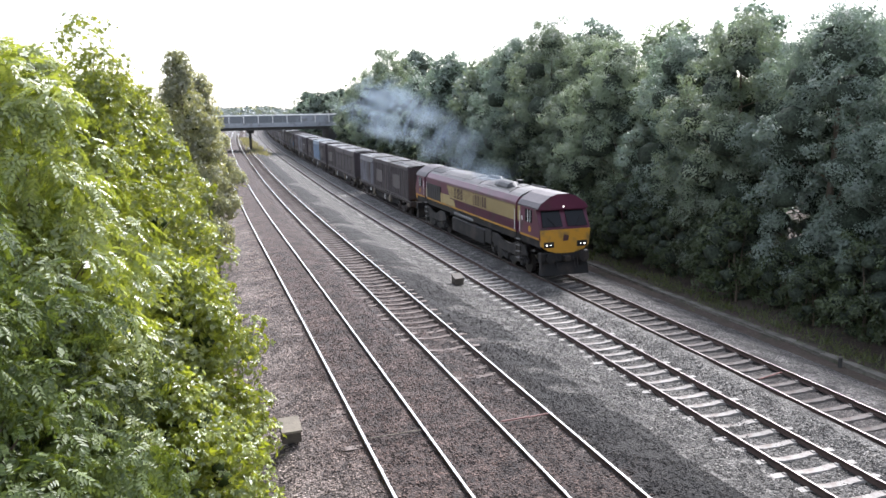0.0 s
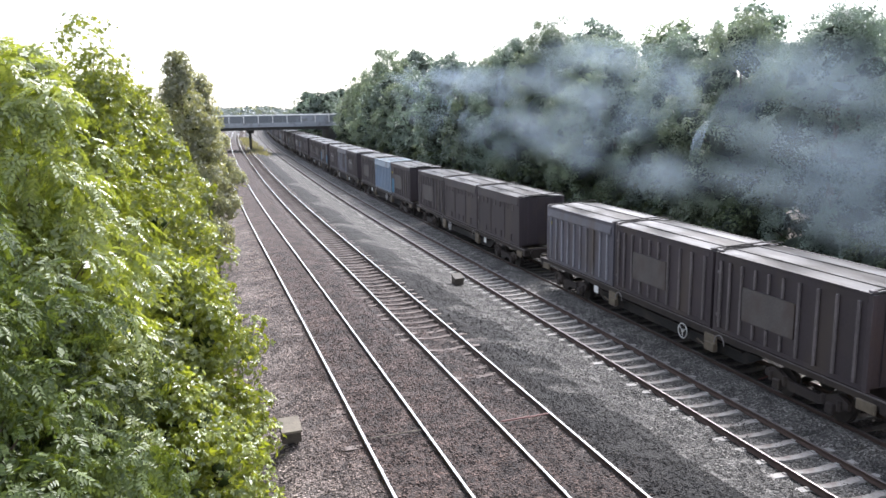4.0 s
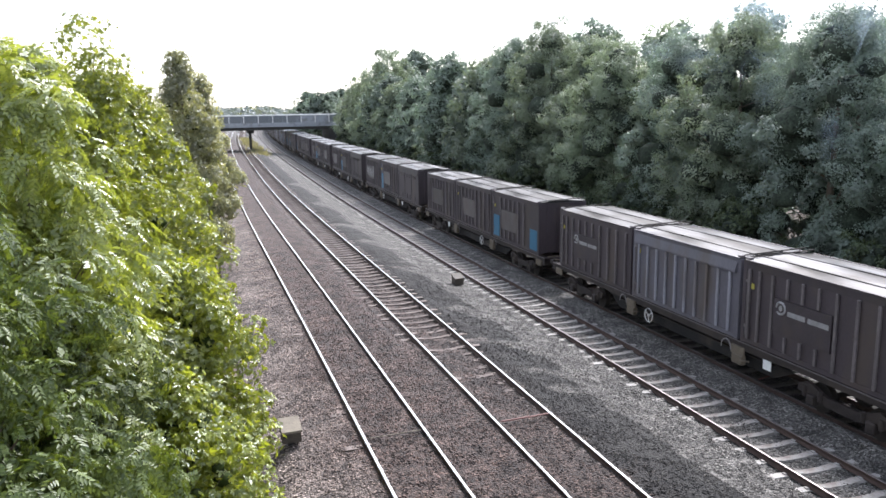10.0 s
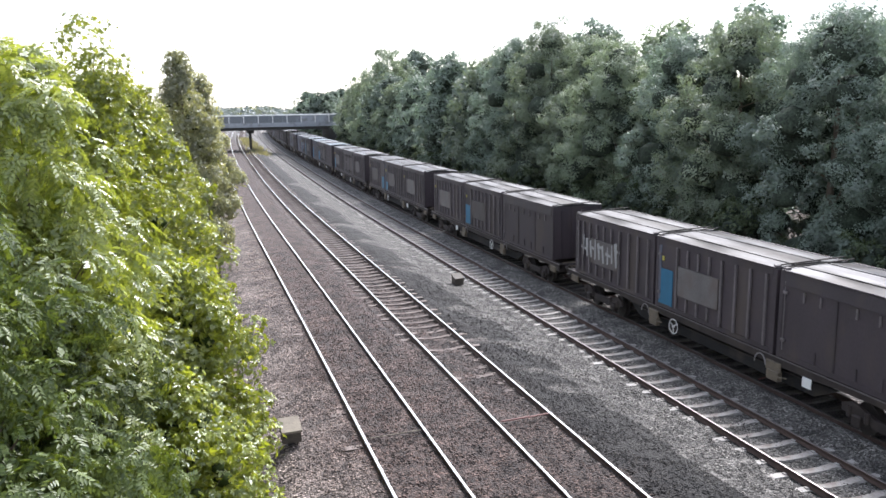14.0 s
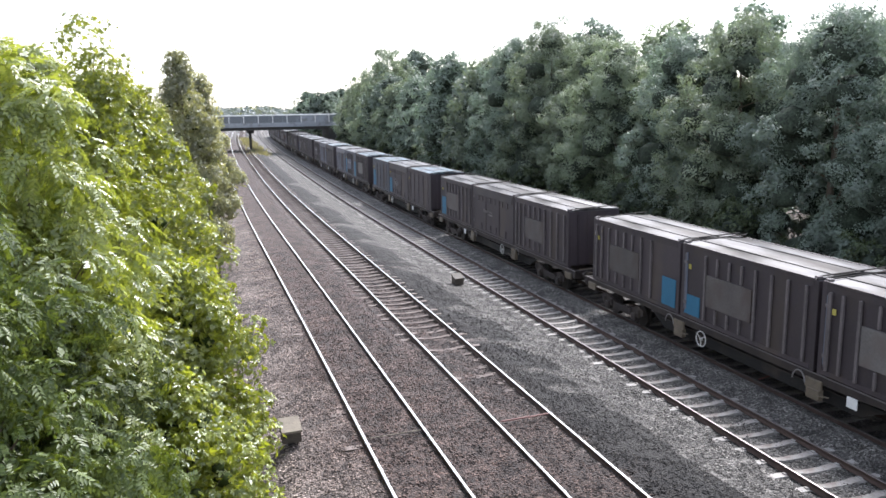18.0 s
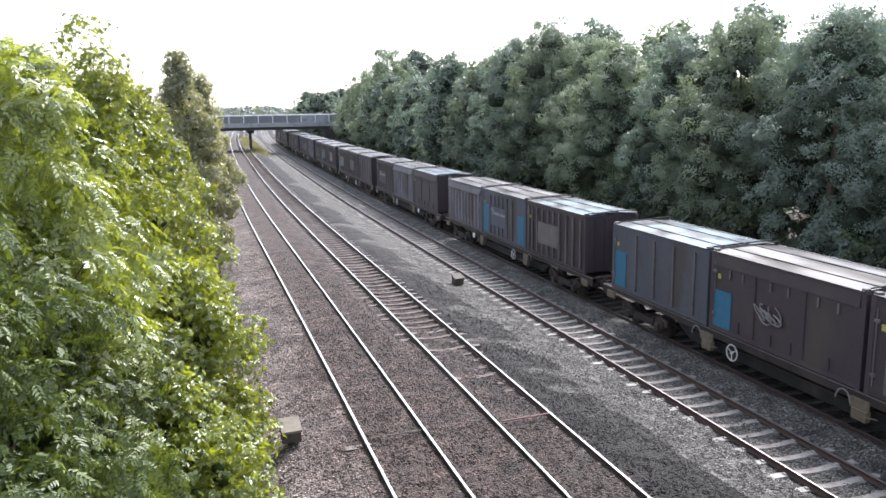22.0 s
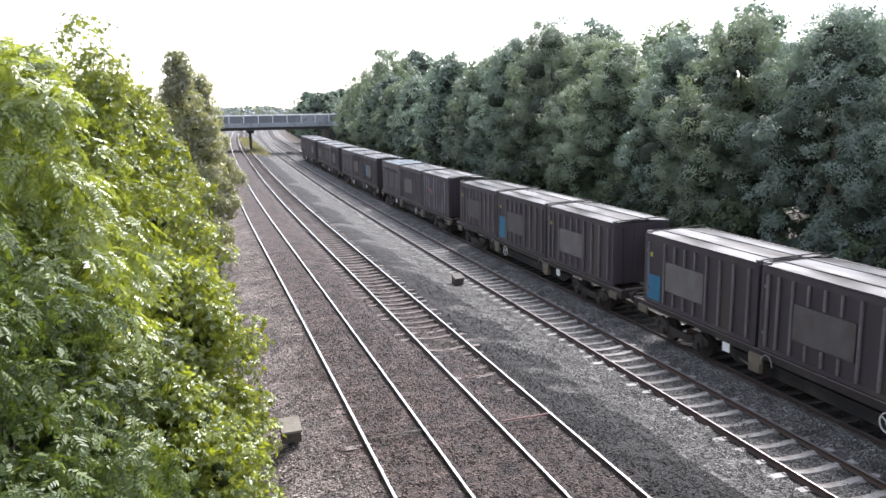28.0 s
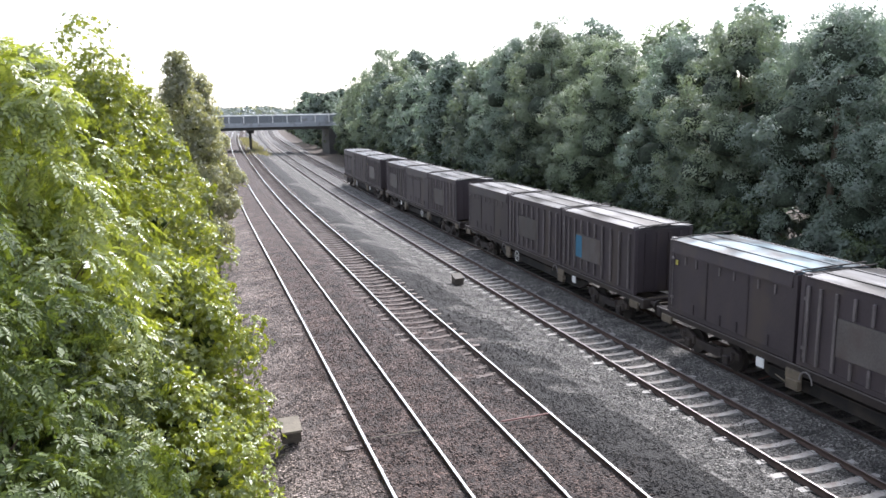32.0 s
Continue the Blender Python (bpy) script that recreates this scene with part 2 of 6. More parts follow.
M_BOX_BROWN = mat("soot_brown_container_paint", (0.046, 0.036, 0.041), 0.55, spread=0.22, scale=1.3, fine=22, bump=0.05, stain=(0.062, 0.048, 0.043), stain_amount=0.3, stain_scale=1.1, obj_random=0.22, stretch=(1, 1, 0.5))
M_BOX_PANEL = mat("bare_grey_side_panel", (0.085, 0.075, 0.072), 0.6, spread=0.25, scale=1.4, fine=20, bump=0.06, stain=(0.07, 0.055, 0.05), stain_amount=0.35, stain_scale=1.2, obj_random=0.3)
M_BOX_BLUE = mat("pale_blue_container_paint", (0.235, 0.285, 0.345), 0.5, spread=0.15, scale=1.0, fine=18, bump=0.05, stain=(0.13, 0.15, 0.18), stain_amount=0.2, stain_scale=1.1, stretch=(1, 1, 0.35))
M_BOX_SLATE = mat("slate_blue_container_paint", (0.072, 0.078, 0.095), 0.55, spread=0.25, scale=1.0, fine=18, bump=0.06, stain=(0.06, 0.05, 0.05), stain_amount=0.3, stretch=(1, 1, 0.35))
M_BOX_GREY = mat("faded_grey_container_paint", (0.105, 0.10, 0.118), 0.55, spread=0.22, scale=1.0, fine=18, bump=0.06, stain=(0.09, 0.075, 0.07), stain_amount=0.35, stain_scale=1.3, stretch=(1, 1, 0.35))
M_PATCH_BLUE = mat("bright_blue_patch_paint", (0.02, 0.135, 0.235), 0.5, spread=0.15, scale=3, fine=30, bump=0.02)
M_LID = mat("galvanised_lid_sheet", (0.102, 0.103, 0.107), 0.39, 0.62, spread=0.5, scale=1.5, fine=3, bump=0.55, stain=(0.042, 0.039, 0.037), stain_amount=0.6, stain_scale=1.2, obj_random=0.35, spec=0.3, stretch=(1, 0.22, 1), gloss_spread=0.13)
M_LID_BLUE = mat("faded_blue_lid_sheet", (0.085, 0.125, 0.15), 0.40, 0.5, spread=0.45, scale=1.5, fine=3, bump=0.55, spec=0.3, gloss_spread=0.13, stretch=(1, 0.5, 1), stain=(0.05, 0.05, 0.052), stain_amount=0.5, stain_scale=1.2)
M_TAG = mat("yellow_label_plate", (0.42, 0.37, 0.08), 0.6, spread=0.1)
M_RIB = mat("worn_rib_edges", (0.12, 0.105, 0.105), 0.5, spread=0.4, scale=2.5, fine=25, bump=0.05, stretch=(1, 1, 0.3))
M_WAGON = mat("wagon_frame_rust_brown", (0.026, 0.019, 0.017), 0.8, 0.0, spread=0.4, scale=3, fine=25, stain=(0.045, 0.034, 0.028), stain_amount=0.4)
M_RIB_PALE = mat("pale_grey_rib_paint", (0.25, 0.25, 0.28), 0.55, spread=0.25, scale=2, fine=20, bump=0.05, stain=(0.12, 0.10, 0.09), stain_amount=0.3, stretch=(1, 1, 0.3))
M_RIB_BLUE = mat("pale_blue_rib_paint", (0.25, 0.32, 0.42), 0.5, spread=0.15, scale=2, fine=20, bump=0.05)
M_GRAFFITI = mat("pale_spray_paint", (0.32, 0.32, 0.31), 0.7, spread=0.2)
M_LOGO = mat("worn_emblem_paint", (0.27, 0.265, 0.26), 0.7, spread=0.35, scale=5, fine=40)
# Darkened gold: shade in the grooves between the side ribs, put into the colour.
M_GOLD_GROOVE = mat("groove_shade_gold_paint", (0.22, 0.165, 0.075), 0.6, spread=0.2, scale=2, fine=30)
M_GRAFFITI_RED = mat("dull_red_spray_paint", (0.21, 0.135, 0.13), 0.7, spread=0.25)

# ---------------- mesh helpers ----------------
def part(name, bm, material, parent=None, label=""):
    """Links a bmesh as one mesh object, under its thing where one is given."""
    me = bpy.data.meshes.new(name)
    bm.to_mesh(me)
    bm.free()
    me.materials.append(material)
    ob = new(name, me)
    if parent is not None:
        ob.parent = parent
    if label:
        ob["label"] = label
    return ob


def raw(name, verts, faces, material, parent=None, smooth=False):
    """Links plain vertex and face arrays as one mesh object."""
    me = bpy.data.meshes.new(name)
    verts, faces = np.asarray(verts, dtype=np.float32), np.asarray(faces, dtype=np.int32)
    me.vertices.add(len(verts))
    me.vertices.foreach_set("co", verts.ravel())
    k = faces.shape[1]
    me.loops.add(faces.size)
    me.loops.foreach_set("vertex_index", faces.ravel())
    me.polygons.add(len(faces))
    me.polygons.foreach_set("loop_start", np.arange(0, faces.size, k, dtype=np.int32))
    me.update(calc_edges=True)
    if smooth:
        me.polygons.foreach_set("use_smooth", np.ones(len(faces), dtype=bool))
    me.materials.append(material)
    ob = new(name, me)
    if parent is not None:
        ob.parent = parent
    return ob


def empty(name, m=None):
    ob = new(name)
    ob.empty_display_size = 0.3
    if m is not None:
        ob.matrix_basis = m
    return ob


def box(bm, x0, x1, y0, y1, z0, z1, bevel=0.0):
    r = bmesh.ops.create_cube(bm, size=1.0)
    vs = r["verts"]
    bmesh.ops.scale(bm, vec=(x1 - x0, y1 - y0, z1 - z0), verts=vs)
    bmesh.ops.translate(bm, vec=((x0 + x1) / 2, (y0 + y1) / 2, (z0 + z1) / 2), verts=vs)
    if bevel:
        es = list({e for v in vs for e in v.link_edges})
        bmesh.ops.bevel(bm, geom=es, offset=bevel, segments=1, affect="EDGES")
    return bm


def rod(bm, a, b, r, n=8, r2=None):
    a, b = Vector(a), Vector(b)
    q = (b - a).to_track_quat("Z", "Y").to_matrix().to_4x4()
    bmesh.ops.create_cone(bm, cap_ends=True, segments=n, radius1=r, radius2=r if r2 is None else r2, depth=(b - a).length,
                          matrix=Matrix.Translation((a + b) / 2) @ q)
    return bm


def ring(bm, centre, axis, r, tube, n=16, k=6):
    """A torus: hand wheels, rims."""
    c, ax = Vector(centre), Vector(axis).normalized()
    u = ax.orthogonal().normalized()
    v = ax.cross(u)
    rows = []
    for i in range(n):
        a = 2 * math.pi * i / n
        d = u * math.cos(a) + v * math.sin(a)
        rows.append([bm.verts.new(c + d * (r + tube * math.cos(2 * math.pi * j / k)) + ax * tube * math.sin(2 * math.pi * j / k)) for j in range(k)])
    for i in range(n):
        for j in range(k):
            bm.faces.new((rows[i][j], rows[(i + 1) % n][j], rows[(i + 1) % n][(j + 1) % k], rows[i][(j + 1) % k]))
    return bm


def sweep(bm, pts, r, k=6):
    """One bent round bar through points that share an x."""
    rows = []
    for i, p in enumerate(pts):
        a, b = Vector(pts[max(0, i - 1)]), Vector(pts[min(len(pts) - 1, i + 1)])
        d = (b - a).normalized()
        side = Vector((1, 0, 0))
        up = d.cross(side).normalized()
        rows.append([bm.verts.new(Vector(p) + side * r * math.cos(2 * math.pi * j / k) + up * r * math.sin(2 * math.pi * j / k)) for j in range(k)])
    for p, q in zip(rows, rows[1:]):
        for j in range(k):
            bm.faces.new((p[j], p[(j + 1) % k], q[(j + 1) % k], q[j]))
    bm.faces.new(rows[0][::-1])
    bm.faces.new(rows[-1])
    return bm


def prism(bm, outline, y0, y1):
    """An outline in x, z drawn out along y."""
    a = [bm.verts.new((x, y0, z)) for x, z in outline]
    b = [bm.verts.new((x, y1, z)) for x, z in outline]
    n = len(outline)
    for i in range(n):
        bm.faces.new((a[i], a[(i + 1) % n], b[(i + 1) % n], b[i]))
    bm.faces.new(a[::-1])
    bm.faces.new(b)
    bmesh.ops.recalc_face_normals(bm, faces=bm.faces)
    return bm


def plate(bm, outline, x0, x1):
    """An outline in y, z drawn out along x: flat panels on vehicle sides."""
    a = [bm.verts.new((x0, y, z)) for y, z in outline]
    b = [bm.verts.new((x1, y, z)) for y, z in outline]
    n = len(outline)
    for i in range(n):
        bm.faces.new((a[i], a[(i + 1) % n], b[(i + 1) % n], b[i]))
    bm.faces.new(a[::-1])
    bm.faces.new(b)
    bmesh.ops.recalc_face_normals(bm, faces=bm.faces)
    return bm


def B():
    return bmesh.new()


# ---------------- plan ----------------
TRACKS = (4.133, 7.474, 13.436, 16.664)        # centre lines at the camera, metres right of it
LEVELS = (0.0, 0.0, -0.633, -0.633)            # rail heads
GAUGE = 1.505                                   # between rail centres


def bend(y):
    """Sideways swing of the line with distance."""
    return -0.35 * math.exp(-((y - 65) / 35) ** 2) + 1.75e-4 * max(0.0, y - 75) ** 2


def heading(y):
    return math.atan2(bend(y + 0.5) - bend(y - 0.5), 1.0)


def steps(a, b, near=1.0):
    """Stations along the line, closer together near the camera."""
    ys, y = [], a
    while y < b:
        ys.append(y)
        y += near if 5 < y < 60 else near * 2 if 0 < y < 140 else near * 5
    return ys + [b]


def fnoise(x, y, s, seed=0.0):
    return noise.noise((x * s + seed, y * s - seed * 1.7, seed * 3.1))


def bed_z(x, y):
    """The bed with its unevenness and old heaps."""
    h = heap_at(x, y)
    z = bed_height(x, y) + 0.035 * fnoise(x, y, 1.1) + 0.03 * fnoise(x, y, 3.3, 5) + 0.16 * h * (0.4 + fnoise(x, y, 0.9, 9))
    if 6.0 < x < 9.0 and y > 0:
        z += 0.05 * min(1, max(-1, (21 - y) / 8))
    return z


def bed_height(x, y):
    """Surface of the stone bed at x metres right of the camera's line."""
    pts = ((0.9, -0.75), (1.6, -0.32), (2.4, -0.22), (3.2, -0.13), (4.13, -0.12), (5.0, -0.12), (5.8, -0.10), (6.7, -0.14), (7.47, -0.17), (8.3, -0.17),
           (9.0, -0.17), (9.8, -0.25), (10.8, -0.55), (11.6, -0.72), (12.4, -0.80), (12.7, -0.845), (13.44, -0.85), (14.2, -0.845), (14.6, -0.80), (15.1, -0.68), (15.6, -0.635), (15.82, -0.70),
           (15.95, -0.86), (16.66, -0.87), (17.4, -0.86), (17.7, -0.74), (18.5, -0.78), (19.3, -1.0), (19.9, -1.14))
    if x <= pts[0][0]:
        return pts[0][1]
    for (a, za), (b, zb) in zip(pts, pts[1:]):
        if x <= b:
            return za + (zb - za) * (x - a) / (b - a)
    return pts[-1][1]


def smoke_mat():
    """Thin diesel smoke: soft-edged wisps, denser in the middle of each piece."""
    m = bpy.data.materials.new("diesel_smoke")
    m.use_nodes = True
    n, l = m.node_tree.nodes, m.node_tree.links
    n.remove(n["Principled BSDF"])
    co, mp = n.new("ShaderNodeTexCoord"), n.new("ShaderNodeMapping")
    mp.inputs["Scale"].default_value = (1 / 1.18, 1 / 4.5, 0.0)
    l.new(co.outputs["Object"], mp.inputs["Vector"])
    ln = n.new("ShaderNodeVectorMath")
    ln.operation = "LENGTH"
    l.new(mp.outputs["Vector"], ln.inputs[0])
    fall = n.new("ShaderNodeMapRange")
    fall.interpolation_type = "SMOOTHERSTEP"
    fall.inputs["From Min"].default_value, fall.inputs["From Max"].default_value = 1.0, 0.0
    l.new(ln.outputs["Value"], fall.inputs["Value"])
    oi, add = n.new("ShaderNodeObjectInfo"), n.new("ShaderNodeVectorMath")
    sc = n.new("ShaderNodeVectorMath")
    sc.operation = "SCALE"
    sc.inputs["Scale"].default_value = 37.0
    l.new(oi.outputs["Random"], sc.inputs[0])
    l.new(co.outputs["Object"], add.inputs[0])
    l.new(sc.outputs[0], add.inputs[1])
    nz = n.new("ShaderNodeTexNoise")
    nz.inputs["Scale"].default_value, nz.inputs["Detail"].default_value, nz.inputs["Distortion"].default_value = 0.28, 2, 0.3
    l.new(add.outputs[0], nz.inputs["Vector"])
    rg = n.new("ShaderNodeMapRange")
    rg.inputs["From Min"].default_value, rg.inputs["From Max"].default_value = 0.30, 0.72
    rg.inputs["To Min"].default_value, rg.inputs["To Max"].default_value = 0.22, 0.40
    l.new(nz.outputs["Fac"], rg.inputs["Value"])
    al = n.new("ShaderNodeMath")
    al.operation = "MULTIPLY"
    l.new(fall.outputs[0], al.inputs[0])
    l.new(rg.outputs[0], al.inputs[1])
    d, t, tr = n.new("ShaderNodeBsdfDiffuse"), n.new("ShaderNodeBsdfTranslucent"), n.new("ShaderNodeBsdfTransparent")
    d.inputs["Color"].default_value = t.inputs["Color"].default_value = (0.47, 0.57, 0.65, 1)
    a, b = n.new("ShaderNodeMixShader"), n.new("ShaderNodeMixShader")
    a.inputs[0].default_value = 0.5
    l.new(d.outputs[0], a.inputs[1])
    l.new(t.outputs[0], a.inputs[2])
    l.new(al.outputs[0], b.inputs[0])
    l.new(tr.outputs[0], b.inputs[1])
    l.new(a.outputs[0], b.inputs[2])
    l.new(b.outputs[0], n["Material Output"].inputs["Surface"])
    return m


M_SMOKE = smoke_mat()

def crown_shade_mat(name, dark, light):
    """Filler inside a crown: shade among the leaves put into a dark colour, broken at leaf size."""
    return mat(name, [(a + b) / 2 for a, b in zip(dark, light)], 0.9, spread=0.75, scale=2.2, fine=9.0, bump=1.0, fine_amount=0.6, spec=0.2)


M_CROWN_SHADE = crown_shade_mat("woodland_crown_shade", (0.03, 0.04, 0.03), (0.065, 0.08, 0.056))
M_CROWN_SHADE_SUNNY = crown_shade_mat("sunny_crown_shade", (0.018, 0.030, 0.008), (0.05, 0.07, 0.018))
# ---------------- ground and stone bed ----------------
def land_height(x, y):
    """Land round the line: level verge, low far country."""
    far = max(0.0, math.hypot(x, y) - 350)
    base = -0.8 if x < 8 else -1.15
    if x < 0.6:
        base += 0.25 * min(1.0, (0.6 - x) / 4)
    elif x > 22:
        base += 0.5 * min(1.0, (x - 22) / 6)
    return base - min(9.0, far * 0.012)


def build_ground():
    xs = [-4000, -1800, -800, -350, -150, -70, -35, -20, -12, -8, -5, -3, -1.5, 0, 0.8, 1.5, 4, 10, 16, 19, 20, 21, 22, 23.5, 25, 28, 32, 38, 50, 80, 160, 350, 800, 1800, 4000]
    ys = [-4000, -1500, -700, -430] + list(range(-400, 0, 40)) + list(range(0, 70, 3)) + list(range(70, 300, 10)) + [320, 360, 420, 520, 700, 1000, 1600, 2500, 4200]
    vs, fs = [], []
    for y in ys:
        for x in xs:
            yy = min(max(y, -430), 330)
            dx = bend(yy) if abs(x) < 200 else 0
            dz = 0.12 * fnoise(x, y, 0.35) if (x < 0.5 or x > 20) and abs(x) < 60 else 0
            z = land_height(x, y) + dz
            if 1.0 < x < 19.5:
                z = -1.45
            vs.append((x + dx, y, z))
    w = len(xs)
    for j in range(len(ys) - 1):
        for i in range(w - 1):
            a = j * w + i
            fs.append((a, a + 1, a + w + 1, a + w))
    ob = raw("ground", vs, fs, M_EARTH, smooth=True)
    tagged(ob, "brown earth verge with leaf litter beside the railway", "ground", kind="structure")


TONGUES = (19.6, 21.4, 24.2, 28.9, 37.5, 46.0, 53.0, 66.0, 84.0)      # pale new stone reaches in towards the track here


def heap_at(x, y):
    """How much old dark stone lies at a place in the wide space between the track pairs."""
    if not 8.2 < x < 12.6 or y < 3:
        return 0.0
    wob = y + 0.55 * (x - 9) + 0.7 * fnoise(x, y, 0.8, 2.0)
    near = min(abs(wob - t) / (0.042 * t) for t in TONGUES)
    reach = 8.9 + 1.75 * min(1.0, near) + 0.45 * fnoise(x, y, 0.9, 4.0)
    edge = min(1.0, max(0.0, (reach - x) / 0.5)) * min(1.0, max(0.0, (x - 8.3) / 0.3))
    return edge * min(1.0, max(0.3, 0.9 + 0.6 * fnoise(x, y, 0.7, 7.0)))


def build_bed():
    ys = steps(-430, 330, 0.5)
    xs = list(np.arange(0.9, 20.0, 0.28))
    vs, heap = [], []
    for y in ys:
        dx = bend(y)
        for x in xs:
            h = heap_at(x, y)
            z = bed_z(x, y)
            vs.append((x + dx, y, z))
            heap.append(h)
    w = len(xs)
    j, i = np.meshgrid(np.arange(len(ys) - 1), np.arange(w - 1), indexing="ij")
    a = (j * w + i).ravel()
    ob = raw("ballast_bed", vs, np.stack([a, a + 1, a + w + 1, a + w], 1), M_BALLAST, smooth=True)
    at = ob.data.attributes.new("heap", "FLOAT", "POINT")
    at.data.foreach_set("value", np.asarray(heap, dtype=np.float32))
    tagged(ob, "crushed stone railway ballast, rust-brown and grey, with dark old heaps", "ballast", kind="structure")


def build_stones():
    """Loose stones lying proud of the bed where the camera looks down on it most closely."""
    rng = np.random.default_rng(31)
    n = 46000
    y = 11.0 + 36.0 * (1 - np.sqrt(1 - rng.random(n)))
    x = rng.uniform(1.3, 15.4, n)
    base = np.array([(1, 0, 0), (0, 1, 0), (-1, 0, 0), (0, -1, 0), (0, 0, 1), (0, 0, -1)], dtype=float)
    tri = np.array([(0, 1, 4), (1, 2, 4), (2, 3, 4), (3, 0, 4), (1, 0, 5), (2, 1, 5), (3, 2, 5), (0, 3, 5)])
    z = np.array([bed_z(a, b) for a, b in zip(x, y)])
    keep = np.ones(n, dtype=bool)
    for t in TRACKS[:3]:
        keep &= np.abs(np.abs(x - t) - GAUGE / 2) > 0.11
    x, y, z = x[keep], y[keep], z[keep]
    n = len(x)
    size = rng.uniform(0.02, 0.043, (n, 1, 1)) * rng.uniform(0.6, 1.3, (n, 6, 1))
    turn = rng.uniform(0, 6.28, n)
    c, s = np.cos(turn)[:, None], np.sin(turn)[:, None]
    v = base[None] * size
    v = np.stack([v[:, :, 0] * c - v[:, :, 1] * s, v[:, :, 0] * s + v[:, :, 1] * c, v[:, :, 2] * 0.34], 2)
    v += np.stack([x + np.array([bend(b) for b in y]), y, z + 0.012], 1)[:, None]
    f = tri[None] + (np.arange(n) * 6)[:, None, None]
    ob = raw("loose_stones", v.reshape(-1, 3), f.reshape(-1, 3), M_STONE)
    at = ob.data.attributes.new("heap", "FLOAT", "POINT")
    at.data.foreach_set("value", np.repeat(np.array([heap_at(a, b) for a, b in zip(x, y)], dtype=np.float32), 6))
    tagged(ob, "loose angular ballast stones, rust-brown and grey", "stones", kind="stuff")


# ---------------- tracks ----------------
RAIL_OUT = ((-0.07, -0.159), (0.07, -0.159), (0.07, -0.147), (0.012, -0.125), (0.010, -0.045), (0.036, -0.035), (0.036, -0.006), (0.030, 0.0),
            (-0.030, 0.0), (-0.036, -0.006), (-0.036, -0.035), (-0.010, -0.045), (-0.012, -0.125), (-0.07, -0.147))


def rail(x, z, parent, top):
    ys = steps(-430, 330, 2.0)
    vs, fs, mi = [], [], []
    k = len(RAIL_OUT)
    for y in ys:
        vs += [(x + bend(y) + a, y, z + b) for a, b in RAIL_OUT]
    for s in range(len(ys) - 1):
        for i in range(k):
            a, b = s * k + i, s * k + (i + 1) % k
            fs.append((a, b, b + k, a + k))
            mi.append(1 if i in (6, 7, 8) else 0)
    ob = raw("rail", vs, fs, M_RAIL, parent)
    ob.data.materials.append(top)
    ob.data.polygons.foreach_set("material_index", np.asarray(mi, dtype=np.int32))
    return ob


def sleeper_mesh(material):
    """Concrete sleeper with a dished middle, rail seats and clips."""
    bm = B()
    top = ((-1.25, -0.165), (-1.2, -0.155), (-0.45, -0.155), (-0.3, -0.185), (0.3, -0.185), (0.45, -0.155), (1.2, -0.155), (1.25, -0.165))
    for (xa, za), (xb, zb) in zip(top, top[1:]):
        v = [bm.verts.new(p) for p in ((xa, -0.10, za), (xb, -0.10, zb), (xb, 0.10, zb), (xa, 0.10, za))]
        bm.faces.new(v)
        w = [bm.verts.new(p) for p in ((xa, -0.13, -0.36), (xb, -0.13, -0.36), (xb, 0.13, -0.36), (xa, 0.13, -0.36))]
        bm.faces.new((w[0], w[1], v[1], v[0]))
        bm.faces.new((v[3], v[2], w[2], w[3]))
    for s in (-1, 1):
        v = [bm.verts.new(p) for p in ((s * 1.25, -0.10, -0.165), (s * 1.25, 0.10, -0.165), (s * 1.25, 0.13, -0.36), (s * 1.25, -0.13, -0.36))]
        bm.faces.new(v)
        for dx in (-0.11, 0.11):
            box(bm, s * GAUGE / 2 + dx - 0.035, s * GAUGE / 2 + dx + 0.035, -0.05, 0.05, -0.16, -0.125)
    bmesh.ops.remove_doubles(bm, verts=bm.verts, dist=1e-4)
    bmesh.ops.recalc_face_normals(bm, faces=bm.faces)
    me = bpy.data.meshes.new("sleeper")
    bm.to_mesh(me)
    bm.free()
    me.materials.append(material)
    return me


